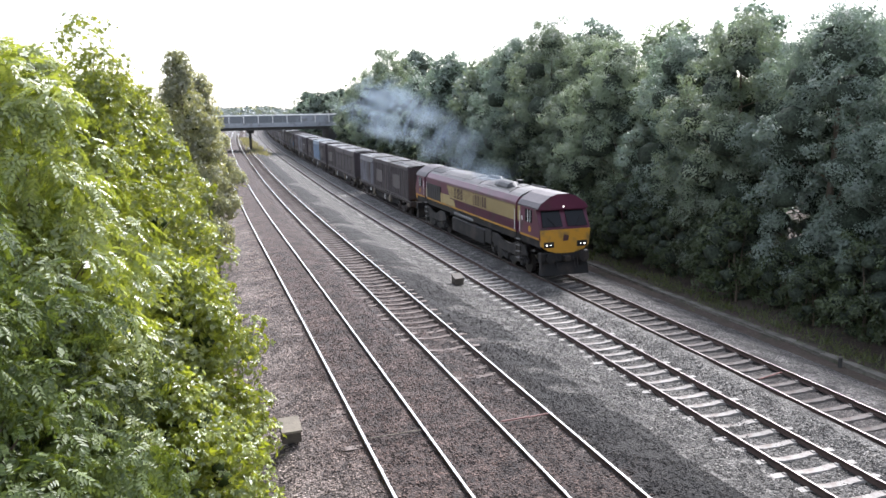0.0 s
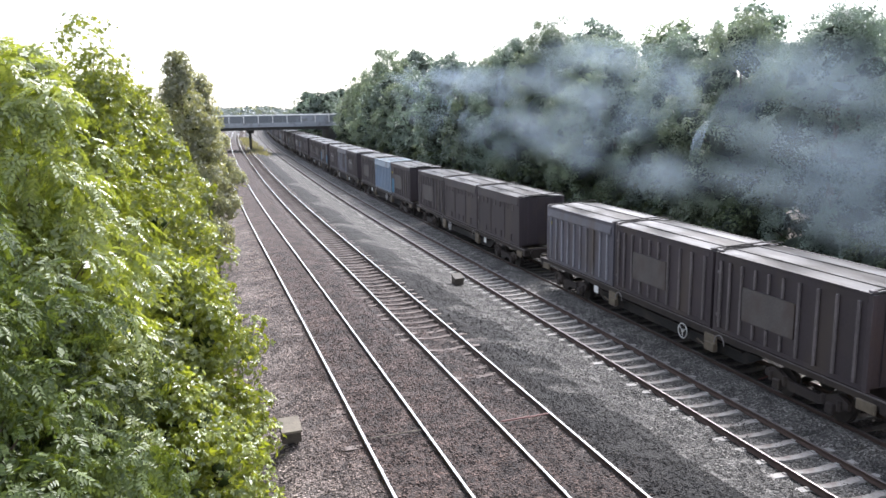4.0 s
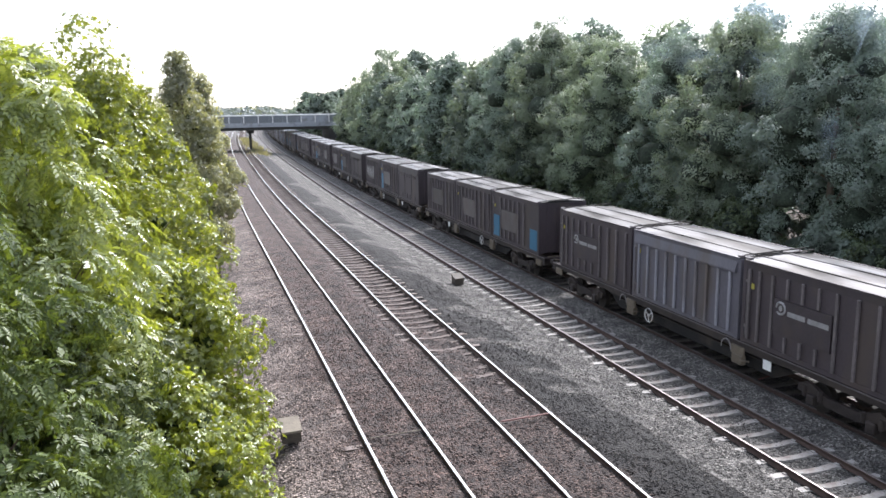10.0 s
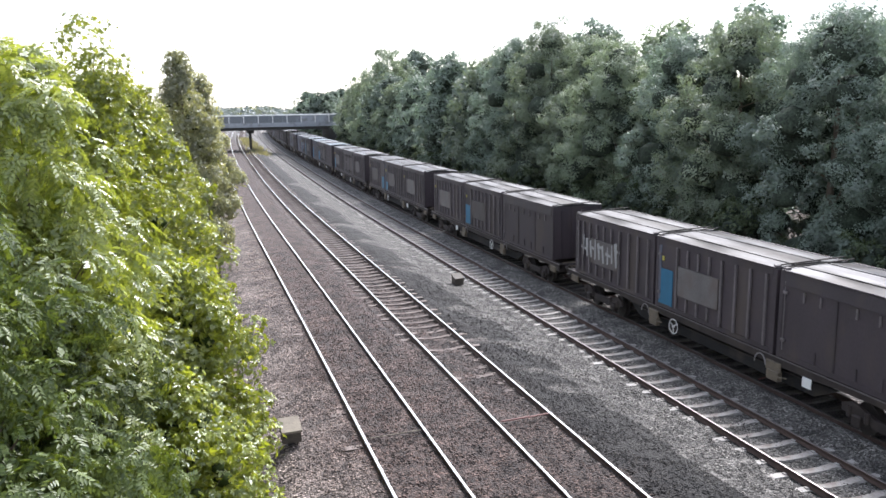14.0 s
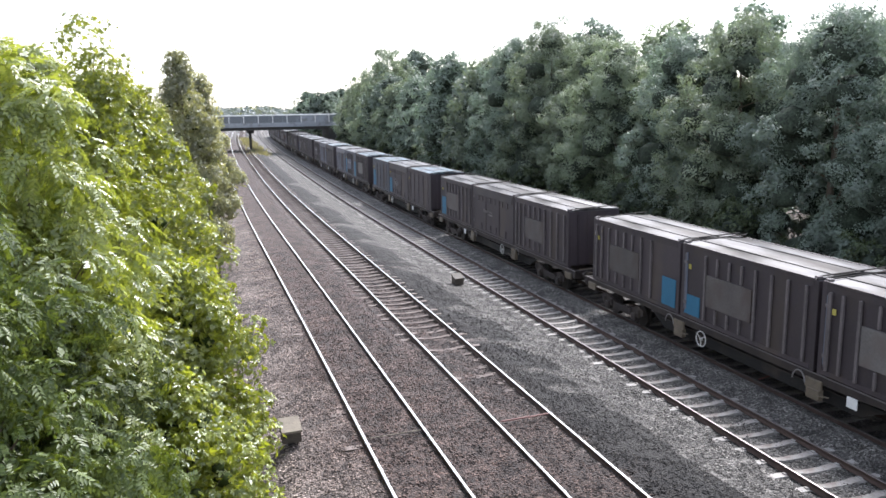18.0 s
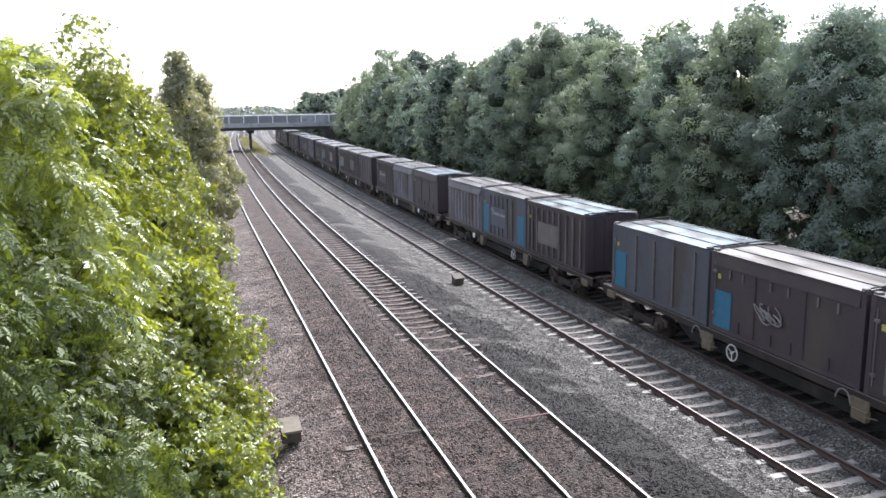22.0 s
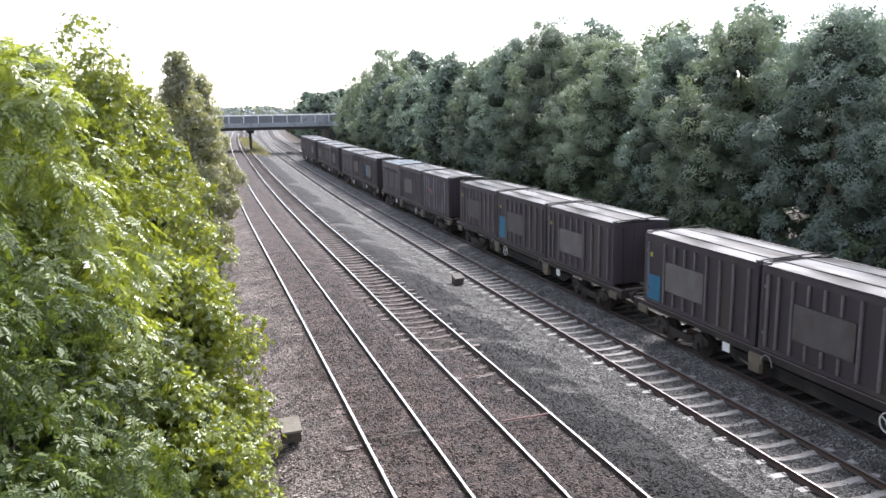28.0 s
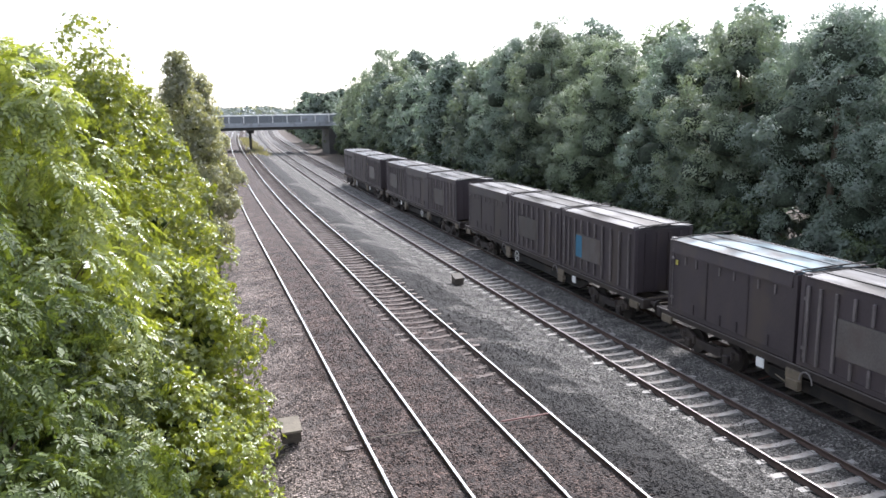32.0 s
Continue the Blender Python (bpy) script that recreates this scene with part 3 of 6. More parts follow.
def build_tracks():
    meshes = (sleeper_mesh(M_SLEEPER_OLD), sleeper_mesh(M_SLEEPER), sleeper_mesh(M_SLEEPER_DUSTY))
    rnd = random.Random(5)
    words = ("railway track with bright polished rails, sleepers nearly buried in brown ballast", "railway track with bright polished rails and half-buried stained sleepers",
             "railway track with dull rails and pale concrete sleepers", "railway track with dull rails and dusty concrete sleepers under the train")
    for t, (x, z) in enumerate(zip(TRACKS, LEVELS)):
        track = empty("railway_track", pose(x, 0, z))
        tagged(track, words[t], "railway track", "railway tracks", "structure")
        for s in (-1, 1):
            rail(s * GAUGE / 2, 0.0, track, M_RAIL_TOP if t < 2 else M_RAIL_DULL)
        me = meshes[max(0, t - 1)]
        y, far_v, far_f = (7.30, 7.47, 7.545, 7.56)[t], [], []
        base = np.array([v.co[:] for v in me.vertices])
        while y < 300:
            if y < 150:
                ob = new("sleeper", me)
                ob.parent = track
                ob.location = (bend(y) + rnd.uniform(-0.02, 0.02), y + rnd.uniform(-0.025, 0.025), rnd.uniform(-0.008, 0.008))
                ob.rotation_euler = (0, rnd.uniform(-0.004, 0.004), rnd.uniform(-0.012, 0.012) - heading(y))
            else:
                n = len(far_v)
                b = bend(y)
                far_v += [(b - 1.25, y - 0.11, -0.155), (b + 1.25, y - 0.11, -0.155), (b + 1.25, y + 0.11, -0.155), (b - 1.25, y + 0.11, -0.155),
                          (b - 1.25, y - 0.13, -0.36), (b + 1.25, y - 0.13, -0.36), (b + 1.25, y + 0.13, -0.36), (b - 1.25, y + 0.13, -0.36)]
                far_f += [(n, n + 1, n + 2, n + 3), (n + 4, n + 5, n + 1, n), (n + 5, n + 6, n + 2, n + 1), (n + 6, n + 7, n + 3, n + 2), (n + 7, n + 4, n, n + 3)]
            y += 0.713
        ob = raw("far_sleepers", far_v, far_f, me.materials[0], track)
        ob["kind"] = "stuff"


# ---------------- trees ----------------
def leaf_cloud(points, out, rng, length, width, droop, pinnate=False, jit=0.55, small=False, lobed=False):
    """Folded leaf blades at the points, facing outwards; pinnate: nine leaflets along a stalk; lobed: three lobes from one base; small: three-cornered blades."""
    n = len(points)
    jitter = rng.normal(0, jit, (n, 3))
    nor = out + jitter + np.array([0, 0, 0.35])
    nor /= np.linalg.norm(nor, axis=1, keepdims=True) + 1e-9
    ref = rng.normal(0, 1, (n, 3)) + out * 0.8 + np.array([0, 0, -droop])
    d = ref - nor * np.sum(ref * nor, axis=1, keepdims=True)
    d /= np.linalg.norm(d, axis=1, keepdims=True) + 1e-9
    s = np.cross(nor, d)
    if pinnate:
        P, D, S, N, K = [], [], [], [], []
        for j in range(9):
            side = 0 if j == 8 else (1 if j % 2 else -1)
            along = (0.25 + 0.18 * (j // 2)) if j < 8 else 0.95
            dd = d * (1.0 if side == 0 else 0.55) + s * side * 0.85 - np.array([0, 0, 0.25])
            dd /= np.linalg.norm(dd, axis=1, keepdims=True)
            P.append(points + d * (along * length * 2.6) - np.array([0, 0, 1]) * (along ** 2) * length * 0.7)
            D.append(dd)
            N.append(nor)
            S.append(np.cross(nor, dd))
        points, d, nor, s = np.concatenate(P), np.concatenate(D), np.concatenate(N), np.concatenate(S)
        n = len(points)
    size = rng.uniform(0.7, 1.25, (n, 1))
    L, W = length * size, width * size
    if lobed:
        v = np.empty((n, 10, 3), dtype=np.float32)
        v[:, 0] = points
        tris = []
        for j, (side, ln, wd) in enumerate(((0.0, 1.0, 0.46), (0.80, 0.74, 0.36), (-0.80, 0.74, 0.36))):
            dd = d * math.cos(side) + s * math.sin(side)
            ss = s * math.cos(side) - d * math.sin(side)
            lift = nor * (0.10 * L if j else 0.0)
            k = 1 + 3 * j
            v[:, k] = points + dd * L * ln * 0.5 + ss * L * wd * 0.5 + nor * W * 0.10 + lift
            v[:, k + 1] = points + dd * L * ln - nor * L * 0.14 + lift
            v[:, k + 2] = points + dd * L * ln * 0.5 - ss * L * wd * 0.5 + nor * W * 0.10 + lift
            tris += [(0, k, k + 1), (0, k + 1, k + 2)]
        f = np.asarray(tris)[None] + (np.arange(n) * 10)[:, None, None]
        return v.reshape(-1, 3), f.reshape(-1, 3)
    if small:
        v = np.empty((n, 3, 3), dtype=np.float32)
        v[:, 0] = points + s * W * 0.5
        v[:, 1] = points + d * L
        v[:, 2] = points - s * W * 0.5 + d * L * 0.25
        return v.reshape(-1, 3), np.arange(n * 3).reshape(-1, 3)
    v = np.empty((n, 4, 3), dtype=np.float32)
    v[:, 0] = points
    v[:, 1] = points + d * L * 0.45 + s * W * 0.5 + nor * W * 0.18
    v[:, 2] = points + d * L - nor * L * 0.12
    v[:, 3] = points + d * L * 0.45 - s * W * 0.5 + nor * W * 0.18
    a = np.arange(n) * 4
    f = np.concatenate([np.stack([a, a + 1, a + 2], 1), np.stack([a, a + 2, a + 3], 1)])
    return v.reshape(-1, 3), f


def billow(centres, sizes, rng, squash=0.85, fine=2):
    """Uneven rounded filler masses inside a crown, one round each centre."""
    bm = B()
    bmesh.ops.create_icosphere(bm, subdivisions=fine, radius=1.0)
    base = np.array([v.co[:] for v in bm.verts])
    tri = np.array([[v.index for v in f.verts] for f in bm.faces])
    bm.free()
    vs, fs = [], []
    for c, r in zip(centres, sizes):
        ph = rng.uniform(0, 6, 3)
        wave = 1 + 0.16 * np.sin(base[:, :1] * 4 + ph[0]) * np.sin(base[:, 1:2] * 5 + ph[1]) + 0.12 * np.sin(base[:, 2:] * 6 + ph[2]) + rng.normal(0, 0.05, (len(base), 1))
        fs.append(tri + len(base) * len(vs))
        vs.append(c + base * wave * r * np.array([1, 1, squash]))
    return np.concatenate(vs), np.concatenate(fs)


def tree(name, height, radius, low, leaves, length, width, material, seed, droop=0.5, pinnate=False, lobes=36, lobe_size=0.34, top_narrow=0.5, stems=1, jit=0.5, core=0.58, inner=None, small=False, clump=70, tuft_size=0.42, fine=2, lobed=False):
    """A tree: tapered trunk with limbs, and a crown of leaf sprays gathered on uneven boughs round filler coloured as
    dark as the shade inside.
    """
    rng = np.random.default_rng(seed)
    thing = empty(name)
    mid, half = (height + low) / 2, (height - low) / 2
    centres, sizes = [], []
    for i in range(lobes):
        u = (i + 0.5) / lobes
        a = i * 2.399963 + rng.uniform(-0.4, 0.4)
        z = low + (height - low) * (u ** 0.85)
        k = (z - mid) / half
        fat = math.sqrt(max(0.02, 1 - abs(k) ** 2.2)) * (1 - top_narrow * max(0, k))
        size = radius * lobe_size * rng.uniform(0.7, 1.3) * (0.6 + 0.4 * fat)
        r = max(0.0, radius * fat * rng.uniform(0.85, 1.12) - size * 0.8)
        centres.append((r * math.cos(a), r * math.sin(a), min(z, height - size * 0.8)))
        sizes.append(size)
    centres, sizes = np.array(centres), np.array(sizes)
    # sprays: rounded tufts of leaves over the surface of each bough
    tufts = max(lobes, leaves // clump)
    pick = rng.choice(lobes, tufts, p=sizes ** 2 / np.sum(sizes ** 2))
    out = rng.normal(0, 1, (tufts, 3))
    out[:, 2] = out[:, 2] * 0.9 + 0.22
    out /= np.linalg.norm(out, axis=1, keepdims=True)
    swell = 1 + 0.16 * np.sin(out[:, :1] * 5 + seed + pick[:, None]) * np.sin(out[:, 1:2] * 6 + pick[:, None] * 1.7)
    tuft = centres[pick] + out * swell * sizes[pick][:, None] * rng.uniform(0.62, 1.06, (tufts, 1)) * np.array([1, 1, 0.88])
    tuft_r = tuft_size * rng.uniform(0.6, 1.35, tufts)
    which = rng.choice(tufts, leaves, p=tuft_r ** 2 / np.sum(tuft_r ** 2))
    o = rng.normal(0, 1, (leaves, 3)) + out[which] * 0.8 + np.array([0, 0, 0.4])
    o /= np.linalg.norm(o, axis=1, keepdims=True)
    pts = tuft[which] + o * tuft_r[which][:, None] * rng.uniform(0.55, 1.08, (leaves, 1)) * np.array([1, 1, 0.8])
    v, f = leaf_cloud(pts, o, rng, length, width, droop, pinnate, jit, small, lobed)
    raw("crown", v, f, material, thing)
    # Solid masses with the crown's inner shade put into their colour.
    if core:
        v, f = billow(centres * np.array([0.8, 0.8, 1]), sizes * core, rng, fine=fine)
        raw("inner_foliage", v, f, inner or M_CROWN_SHADE, thing, smooth=True)
    bm = B()
    for s in range(stems):
        ox, oy = (0, 0) if stems == 1 else (rng.uniform(-0.25, 0.25) * radius, rng.uniform(-0.25, 0.25) * radius)
        base_r = 0.022 * height / math.sqrt(stems)
        pts_t = [(ox + 0.12 * math.sin(3 * u + s), oy + 0.12 * math.cos(4 * u + s), u * height * 0.86) for u in (0, 0.2, 0.4, 0.6, 0.8, 1)]
        pts_t[0] = (pts_t[0][0], pts_t[0][1], -0.6)
        for i in range(5):
            rod(bm, pts_t[i], pts_t[i + 1], base_r * (1 - i * 0.18), 8, base_r * (1 - (i + 1) * 0.18))
    part("trunk", bm, M_BARK, thing)
    bm = B()
    for i in range(0, lobes, 2):
        c = Vector(centres[i])
        z0 = max(0.4, c.z - 0.35 * Vector((c.x, c.y)).length - 0.6)
        u = min(1, z0 / (height * 0.86))
        a = Vector((0, 0, z0))
        m = (a + c) / 2 + Vector((0, 0, -0.1 * (c - a).length))
        r = 0.007 * height * (1.1 - u)
        rod(bm, a, m, r, 5, r * 0.7)
        rod(bm, m, c, r * 0.7, 5, r * 0.25)
    part("branchwork", bm, M_BARK, thing)
    return thing


def plant(src, x, y, z, turn, size):
    ob = copy_thing(src, pose(x, y, z, 0, 0, turn))
    ob.scale = (size, size, size)
    return ob


def build_left_trees():
    spec = (  # name, x, y, top z, crown radius, low z, leaves, blade, width, material, pinnate, label
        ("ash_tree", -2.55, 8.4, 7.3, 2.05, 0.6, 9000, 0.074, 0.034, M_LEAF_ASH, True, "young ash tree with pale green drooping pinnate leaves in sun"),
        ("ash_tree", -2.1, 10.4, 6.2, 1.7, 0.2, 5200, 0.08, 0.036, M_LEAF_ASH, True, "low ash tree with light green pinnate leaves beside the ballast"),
        ("maple_tree", -1.40, 13.2, 9.05, 0.85, 1.0, 7500, 0.09, 0.06, M_LEAF_MAPLE, False, "slender maple tree with airy top and yellow-green leaves"),
        ("maple_tree", -1.65, 17.4, 8.3, 1.95, 0.3, 17500, 0.135, 0.09, M_LEAF_MAPLE, False, "bushy field maple tree with bright yellow-green leaves"),
        ("maple_tree", -0.85, 14.8, 5.3, 1.75, 0.4, 17000, 0.13, 0.09, M_LEAF_MAPLE, False, "low spreading maple with bright yellow-green leaves"),
        ("maple_tree", -1.75, 22.0, 8.3, 2.35, -0.2, 15000, 0.15, 0.10, M_LEAF_MAPLE, False, "bushy field maple tree with sunlit green leaves"),
        ("willow_tree", -1.65, 30.0, 7.9, 2.05, -0.4, 26000, 0.16, 0.06, M_LEAF_WILLOW, False, "grey-green willow tree beside the tracks"),
        ("poplar_tree", 0.5, 43.0, 9.3, 1.45, -0.4, 24000, 0.17, 0.09, M_LEAF_POPLAR, False, "tall dark grey-green poplar tree beside the railway"),
        ("poplar_tree", -0.45, 41.0, 10.3, 1.9, -0.4, 20000, 0.17, 0.09, M_LEAF_POPLAR, False, "dark grey-green poplar tree with uneven top"),
        ("willow_tree", -0.8, 52.0, 8.6, 2.1, -0.4, 18000, 0.20, 0.10, M_LEAF_WILLOW, False, "dusty grey-green willow tree beside the tracks"),
        ("willow_tree", -0.9, 64.0, 8.2, 2.4, -0.4, 12000, 0.26, 0.12, M_LEAF_WILLOW, False, "dusty grey-green willow tree beside the tracks"),
        ("willow_tree", -1.4, 80.0, 7.8, 3.0, -0.4, 11000, 0.30, 0.14, M_LEAF_WILLOW, False, "distant grey-green willow tree"),
        ("willow_tree", -1.5, 100.0, 7.5, 3.2, -0.4, 9000, 0.32, 0.16, M_LEAF_WILLOW, False, "distant grey-green willow tree"),
        ("willow_tree", -1.5, 122.0, 7.0, 3.2, -0.4, 8000, 0.34, 0.18, M_LEAF_WILLOW, False, "distant grey-green willow tree near the far bridge"),
        ("maple_tree", -0.45, 14.9, 2.5, 1.1, -0.2, 5200, 0.14, 0.09, M_LEAF_MAPLE, False, "low maple bush with bright leaves at the ballast edge"),
        ("maple_tree", -0.55, 12.5, 3.6, 1.25, -0.4, 6000, 0.12, 0.08, M_LEAF_MAPLE, False, "low maple sapling with bright leaves near the ballast edge"),
        ("ash_tree", -2.0, 10.6, 8.2, 1.25, 2.6, 4200, 0.088, 0.040, M_LEAF_ASH_SUNLIT, True, "ash tree with bright yellow-green leaves, sunlight put into their colour"),
        ("ash_tree", -2.35, 11.8, 8.55, 1.5, 2.6, 5200, 0.088, 0.040, M_LEAF_ASH_SUNLIT, True, "ash tree with pinnate leaves, sunlight put into their pale green"),
        ("maple_tree", -4.6, 17.0, 9.6, 2.6, 0.0, 9000, 0.16, 0.11, M_LEAF_MAPLE, False, "field maple tree with yellow-green leaves"),
    )
    for i, (name, x, y, top, r, low, n, bl, w, m, pin, label) in enumerate(spec):
        g = -0.75
        maple = name == "maple_tree"
        ob = tree(name, top - g, r, low - g, n, bl, w, m, 40 + i, 0.9 if pin else 0.5, pin, lobes=44 if y < 30 else 34, lobe_size=0.33 if y < 30 else 0.26, top_narrow=0.75 if name == "poplar_tree" else 0.5,
                  stems=2 if i in (3, 4, 5) else 1, jit=0.45, core=0 if i == 2 else 0 if pin else 0.28 if maple else 0.36, inner=M_CROWN_SHADE_SUNNY,
                  clump=30 if pin else 26 if maple else 60, tuft_size=0.34 if y < 30 else 0.42, lobed=maple)
        ob.matrix_basis = pose(x + bend(y), y, g)
        tagged(ob, label, "tree", "trees left of the railway")


def wood_top(y):
    """Height of the wood's crown line along the railway."""
    pts = ((10, 9.9), (24, 10.4), (28, 11.0), (31.5, 12.0), (36, 12.2), (42, 12.3), (46, 12.4), (52, 13.4), (56, 13.5), (60, 12.8), (68, 12.1), (82, 11.9), (95, 11.5), (104, 11.2), (120, 10.7), (150, 11.0))
    for (a, za), (b, zb) in zip(pts, pts[1:]):
        if y <= b:
            return za + (zb - za) * (y - a) / (b - a)
    return pts[-1][1]


def build_right_trees():
    near = [tree("woodland_tree", 13.2, 4.3, 0.3, 84000, 0.12, 0.085, M_LEAF_DARK, 90, 0.7, lobes=30, lobe_size=0.40, top_narrow=0.35, small=True, clump=130, tuft_size=0.52, core=0.50, jit=0.42),
            tree("woodland_tree", 13.2, 3.9, 0.3, 80000, 0.118, 0.085, M_LEAF_MID, 91, 0.5, lobes=26, lobe_size=0.43, top_narrow=0.45, small=True, clump=120, tuft_size=0.50, core=0.50, jit=0.42),
            tree("woodland_tree", 13.2, 4.6, 0.3, 84000, 0.13, 0.08, M_LEAF_DARK, 92, 1.0, lobes=32, lobe_size=0.38, top_narrow=0.3, small=True, clump=140, tuft_size=0.54, core=0.50, jit=0.42),
            tree("woodland_tree", 13.2, 4.0, 0.3, 80000, 0.118, 0.085, M_LEAF_MID, 93, 0.6, lobes=24, lobe_size=0.46, top_narrow=0.5, small=True, clump=120, tuft_size=0.50, core=0.50, jit=0.42)]
    rear = [tree("woodland_tree", 13.2, 4.3, 0.6, 17000, 0.26, 0.20, M_LEAF_DARK, 94, 0.7, lobes=34, lobe_size=0.40, top_narrow=0.45, small=True, clump=36, tuft_size=0.60, fine=1),
            tree("woodland_tree", 13.2, 4.0, 0.6, 16000, 0.26, 0.20, M_LEAF_MID, 95, 0.6, lobes=30, lobe_size=0.43, top_narrow=0.5, small=True, clump=36, tuft_size=0.60, fine=1)]
    labels = ("tall dark green woodland tree with dense hanging foliage", "tall hawthorn-like tree with mid green leaves, top in sun",
              "dense grey-green woodland tree in shade beside the line", "rounded mid green tree in the wood edge",
              "tall dark green tree in the wood", "mid green tree in the wood, crown in sun")
    kinds = near + rear
    for k, l in zip(kinds, labels):
        tagged(k, l, "tree", "trees right of the railway")
    rnd = random.Random(11)
    used = set()
    spots = []
    y = 11.0
    while y < 150:
        spots.append((25.4 + rnd.uniform(-1.2, 1.3), y, rnd.uniform(-1.1, 0.6), rnd.randrange(4) if y < 62 else 4 + rnd.randrange(2)))
        y += rnd.uniform(4.4, 6.6) * (1 if y < 80 else 1.4)
    y = 14.0
    while y < 150:
        spots.append((30.6 + rnd.uniform(-1, 1), y, rnd.uniform(-0.4, 0.9), 4 + rnd.randrange(2)))
        y += rnd.uniform(7.0, 10.0)
    for x, y, extra, k in spots:
        s = (wood_top(y) + extra + 1.0) / 13.2
        turn = rnd.uniform(0, 360)
        if k not in used:
            used.add(k)
            kinds[k].matrix_basis = pose(x + bend(y), y, -1.0, 0, 0, turn)
            kinds[k].scale = (s, s, s)
        else:
            plant(kinds[k], x + bend(y), y, -1.0, turn, s)
    airy = tree("poplar_tree", 16.6, 4.2, 6.0, 12000, 0.26, 0.18, M_LEAF_MID, 97, 0.5, lobes=22, lobe_size=0.34, top_narrow=0.3, small=True, core=0, clump=60, tuft_size=0.62)
    airy.matrix_basis = pose(26.4 + bend(112), 112, -1.0)
    tagged(airy, "tall open tree with sky showing through its crown", "tree", "trees right of the railway")
    plant(airy, 24.6 + bend(124), 124, -1.0, 140, 0.8)
    shrub = tree("shrub", 4.2, 1.9, 0.1, 7000, 0.12, 0.09, M_LEAF_SHRUB_SHADED, 120, 0.5, lobes=26, lobe_size=0.38, top_narrow=0.3, stems=3, small=True, clump=60, tuft_size=0.34, fine=1)
    low = tree("shrub", 4.2, 1.9, 0.1, 2600, 0.22, 0.17, M_LEAF_SHRUB_SHADED, 121, 0.5, lobes=26, lobe_size=0.38, top_narrow=0.3, stems=2, small=True, clump=30, tuft_size=0.38, fine=1)
    for ob in (shrub, low):
        tagged(ob, "shrub at the foot of the trees, its shade put into the dark green leaf colour", "shrub", "shrubs along the cess")
    shrub.matrix_basis = pose(22.9, 13.0, -1.2)
    low.matrix_basis = pose(23.4 + bend(61), 61, -1.2)
    y = 15.2
    while y < 110:
        s = rnd.uniform(0.7, 1.15)
        plant(shrub if y < 46 else low, 23.2 + rnd.uniform(-0.4, 0.7) + bend(y), y, -1.2, rnd.uniform(0, 360), s)
        y += rnd.uniform(2.0, 3.0) * (1 if y < 60 else 1.8)
    for i in range(22):
        y = 118 + i * 8.5
        plant(low, 24.0 + rnd.uniform(-0.8, 1.2) + bend(y), y, -1.2, rnd.uniform(0, 360), rnd.uniform(0.8, 1.2))
        plant(low, -1.1 + rnd.uniform(-1.5, 0.2) + bend(y), y + 14, -0.9, rnd.uniform(0, 360), rnd.uniform(0.8, 1.2))
    rng = np.random.default_rng(19)
    n = 9000
    y = rng.uniform(13, 75, n)
    x = 21.9 + np.abs(rng.normal(0, 0.42, n)) * rng.choice((-1, 1), n) + 0.25 * np.sin(y * 1.7)
    pts = np.stack([x + np.array([bend(b) for b in y]), y, np.full(n, -1.15)], 1)
    v, f = leaf_cloud(pts, np.tile([0, 0, 0.1], (n, 1)), rng, 0.30, 0.035, -2.2, small=True)
    tagged(raw("verge_grass", v, f, M_LEAF_VERGE), "tufts of dull green grass along the foot of the shrubs", "grass", kind="stuff")


def build_far_trees():
    far = tree("distant_tree", 13.0, 4.5, 0.6, 6500, 0.42, 0.30, M_LEAF_DARK, 140, 0.4, lobes=34, lobe_size=0.36, top_narrow=0.45, small=True, clump=30, tuft_size=0.7, fine=1)
    tagged(far, "distant dark green tree beyond the road bridge", "tree", "trees beyond the bridge")
    far.matrix_basis = pose(34, 168, -1.2)
    rnd = random.Random(3)
    for x, y, s in ((25.5, 172, 0.90), (25.0, 186, 0.92), (27, 202, 0.95), (33, 220, 0.78), (35, 240, 0.72), (39, 262, 0.8), (44, 290, 0.85), (36, 190, 0.95), (42, 214, 0.95),
                    (-6, 165, 0.55), (-5, 185, 0.6), (-4, 210, 0.6), (-2, 240, 0.65), (1, 280, 0.6), (41, 232, 1.05), (37.5, 225, 1.0), (33.5, 212, 0.92), (40, 175, 1.35), (44, 160, 1.5), (38, 150, 1.3)):
        plant(far, x, y, -1.2, rnd.uniform(0, 360), s)
    rng = np.random.default_rng(8)
    n = 9000
    a = rng.uniform(-0.25, 0.55, n)
    dist = rng.uniform(900, 1300, n)
    hgt = 14.5 + 2.0 * np.sin(a * 37) + 1.5 * np.sin(a * 91 + 1)
    pts = np.stack([dist * np.sin(a), dist * np.cos(a), -9.0 + hgt * rng.uniform(0.1, 1.0, n)], 1)
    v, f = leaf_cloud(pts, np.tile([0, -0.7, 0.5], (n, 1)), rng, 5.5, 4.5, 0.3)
    tagged(raw("far_woods", v, f, M_LEAF_FAR_HAZED), "line of far woods on the horizon, haze put into their blue-green colour", "woods", kind="stuff")


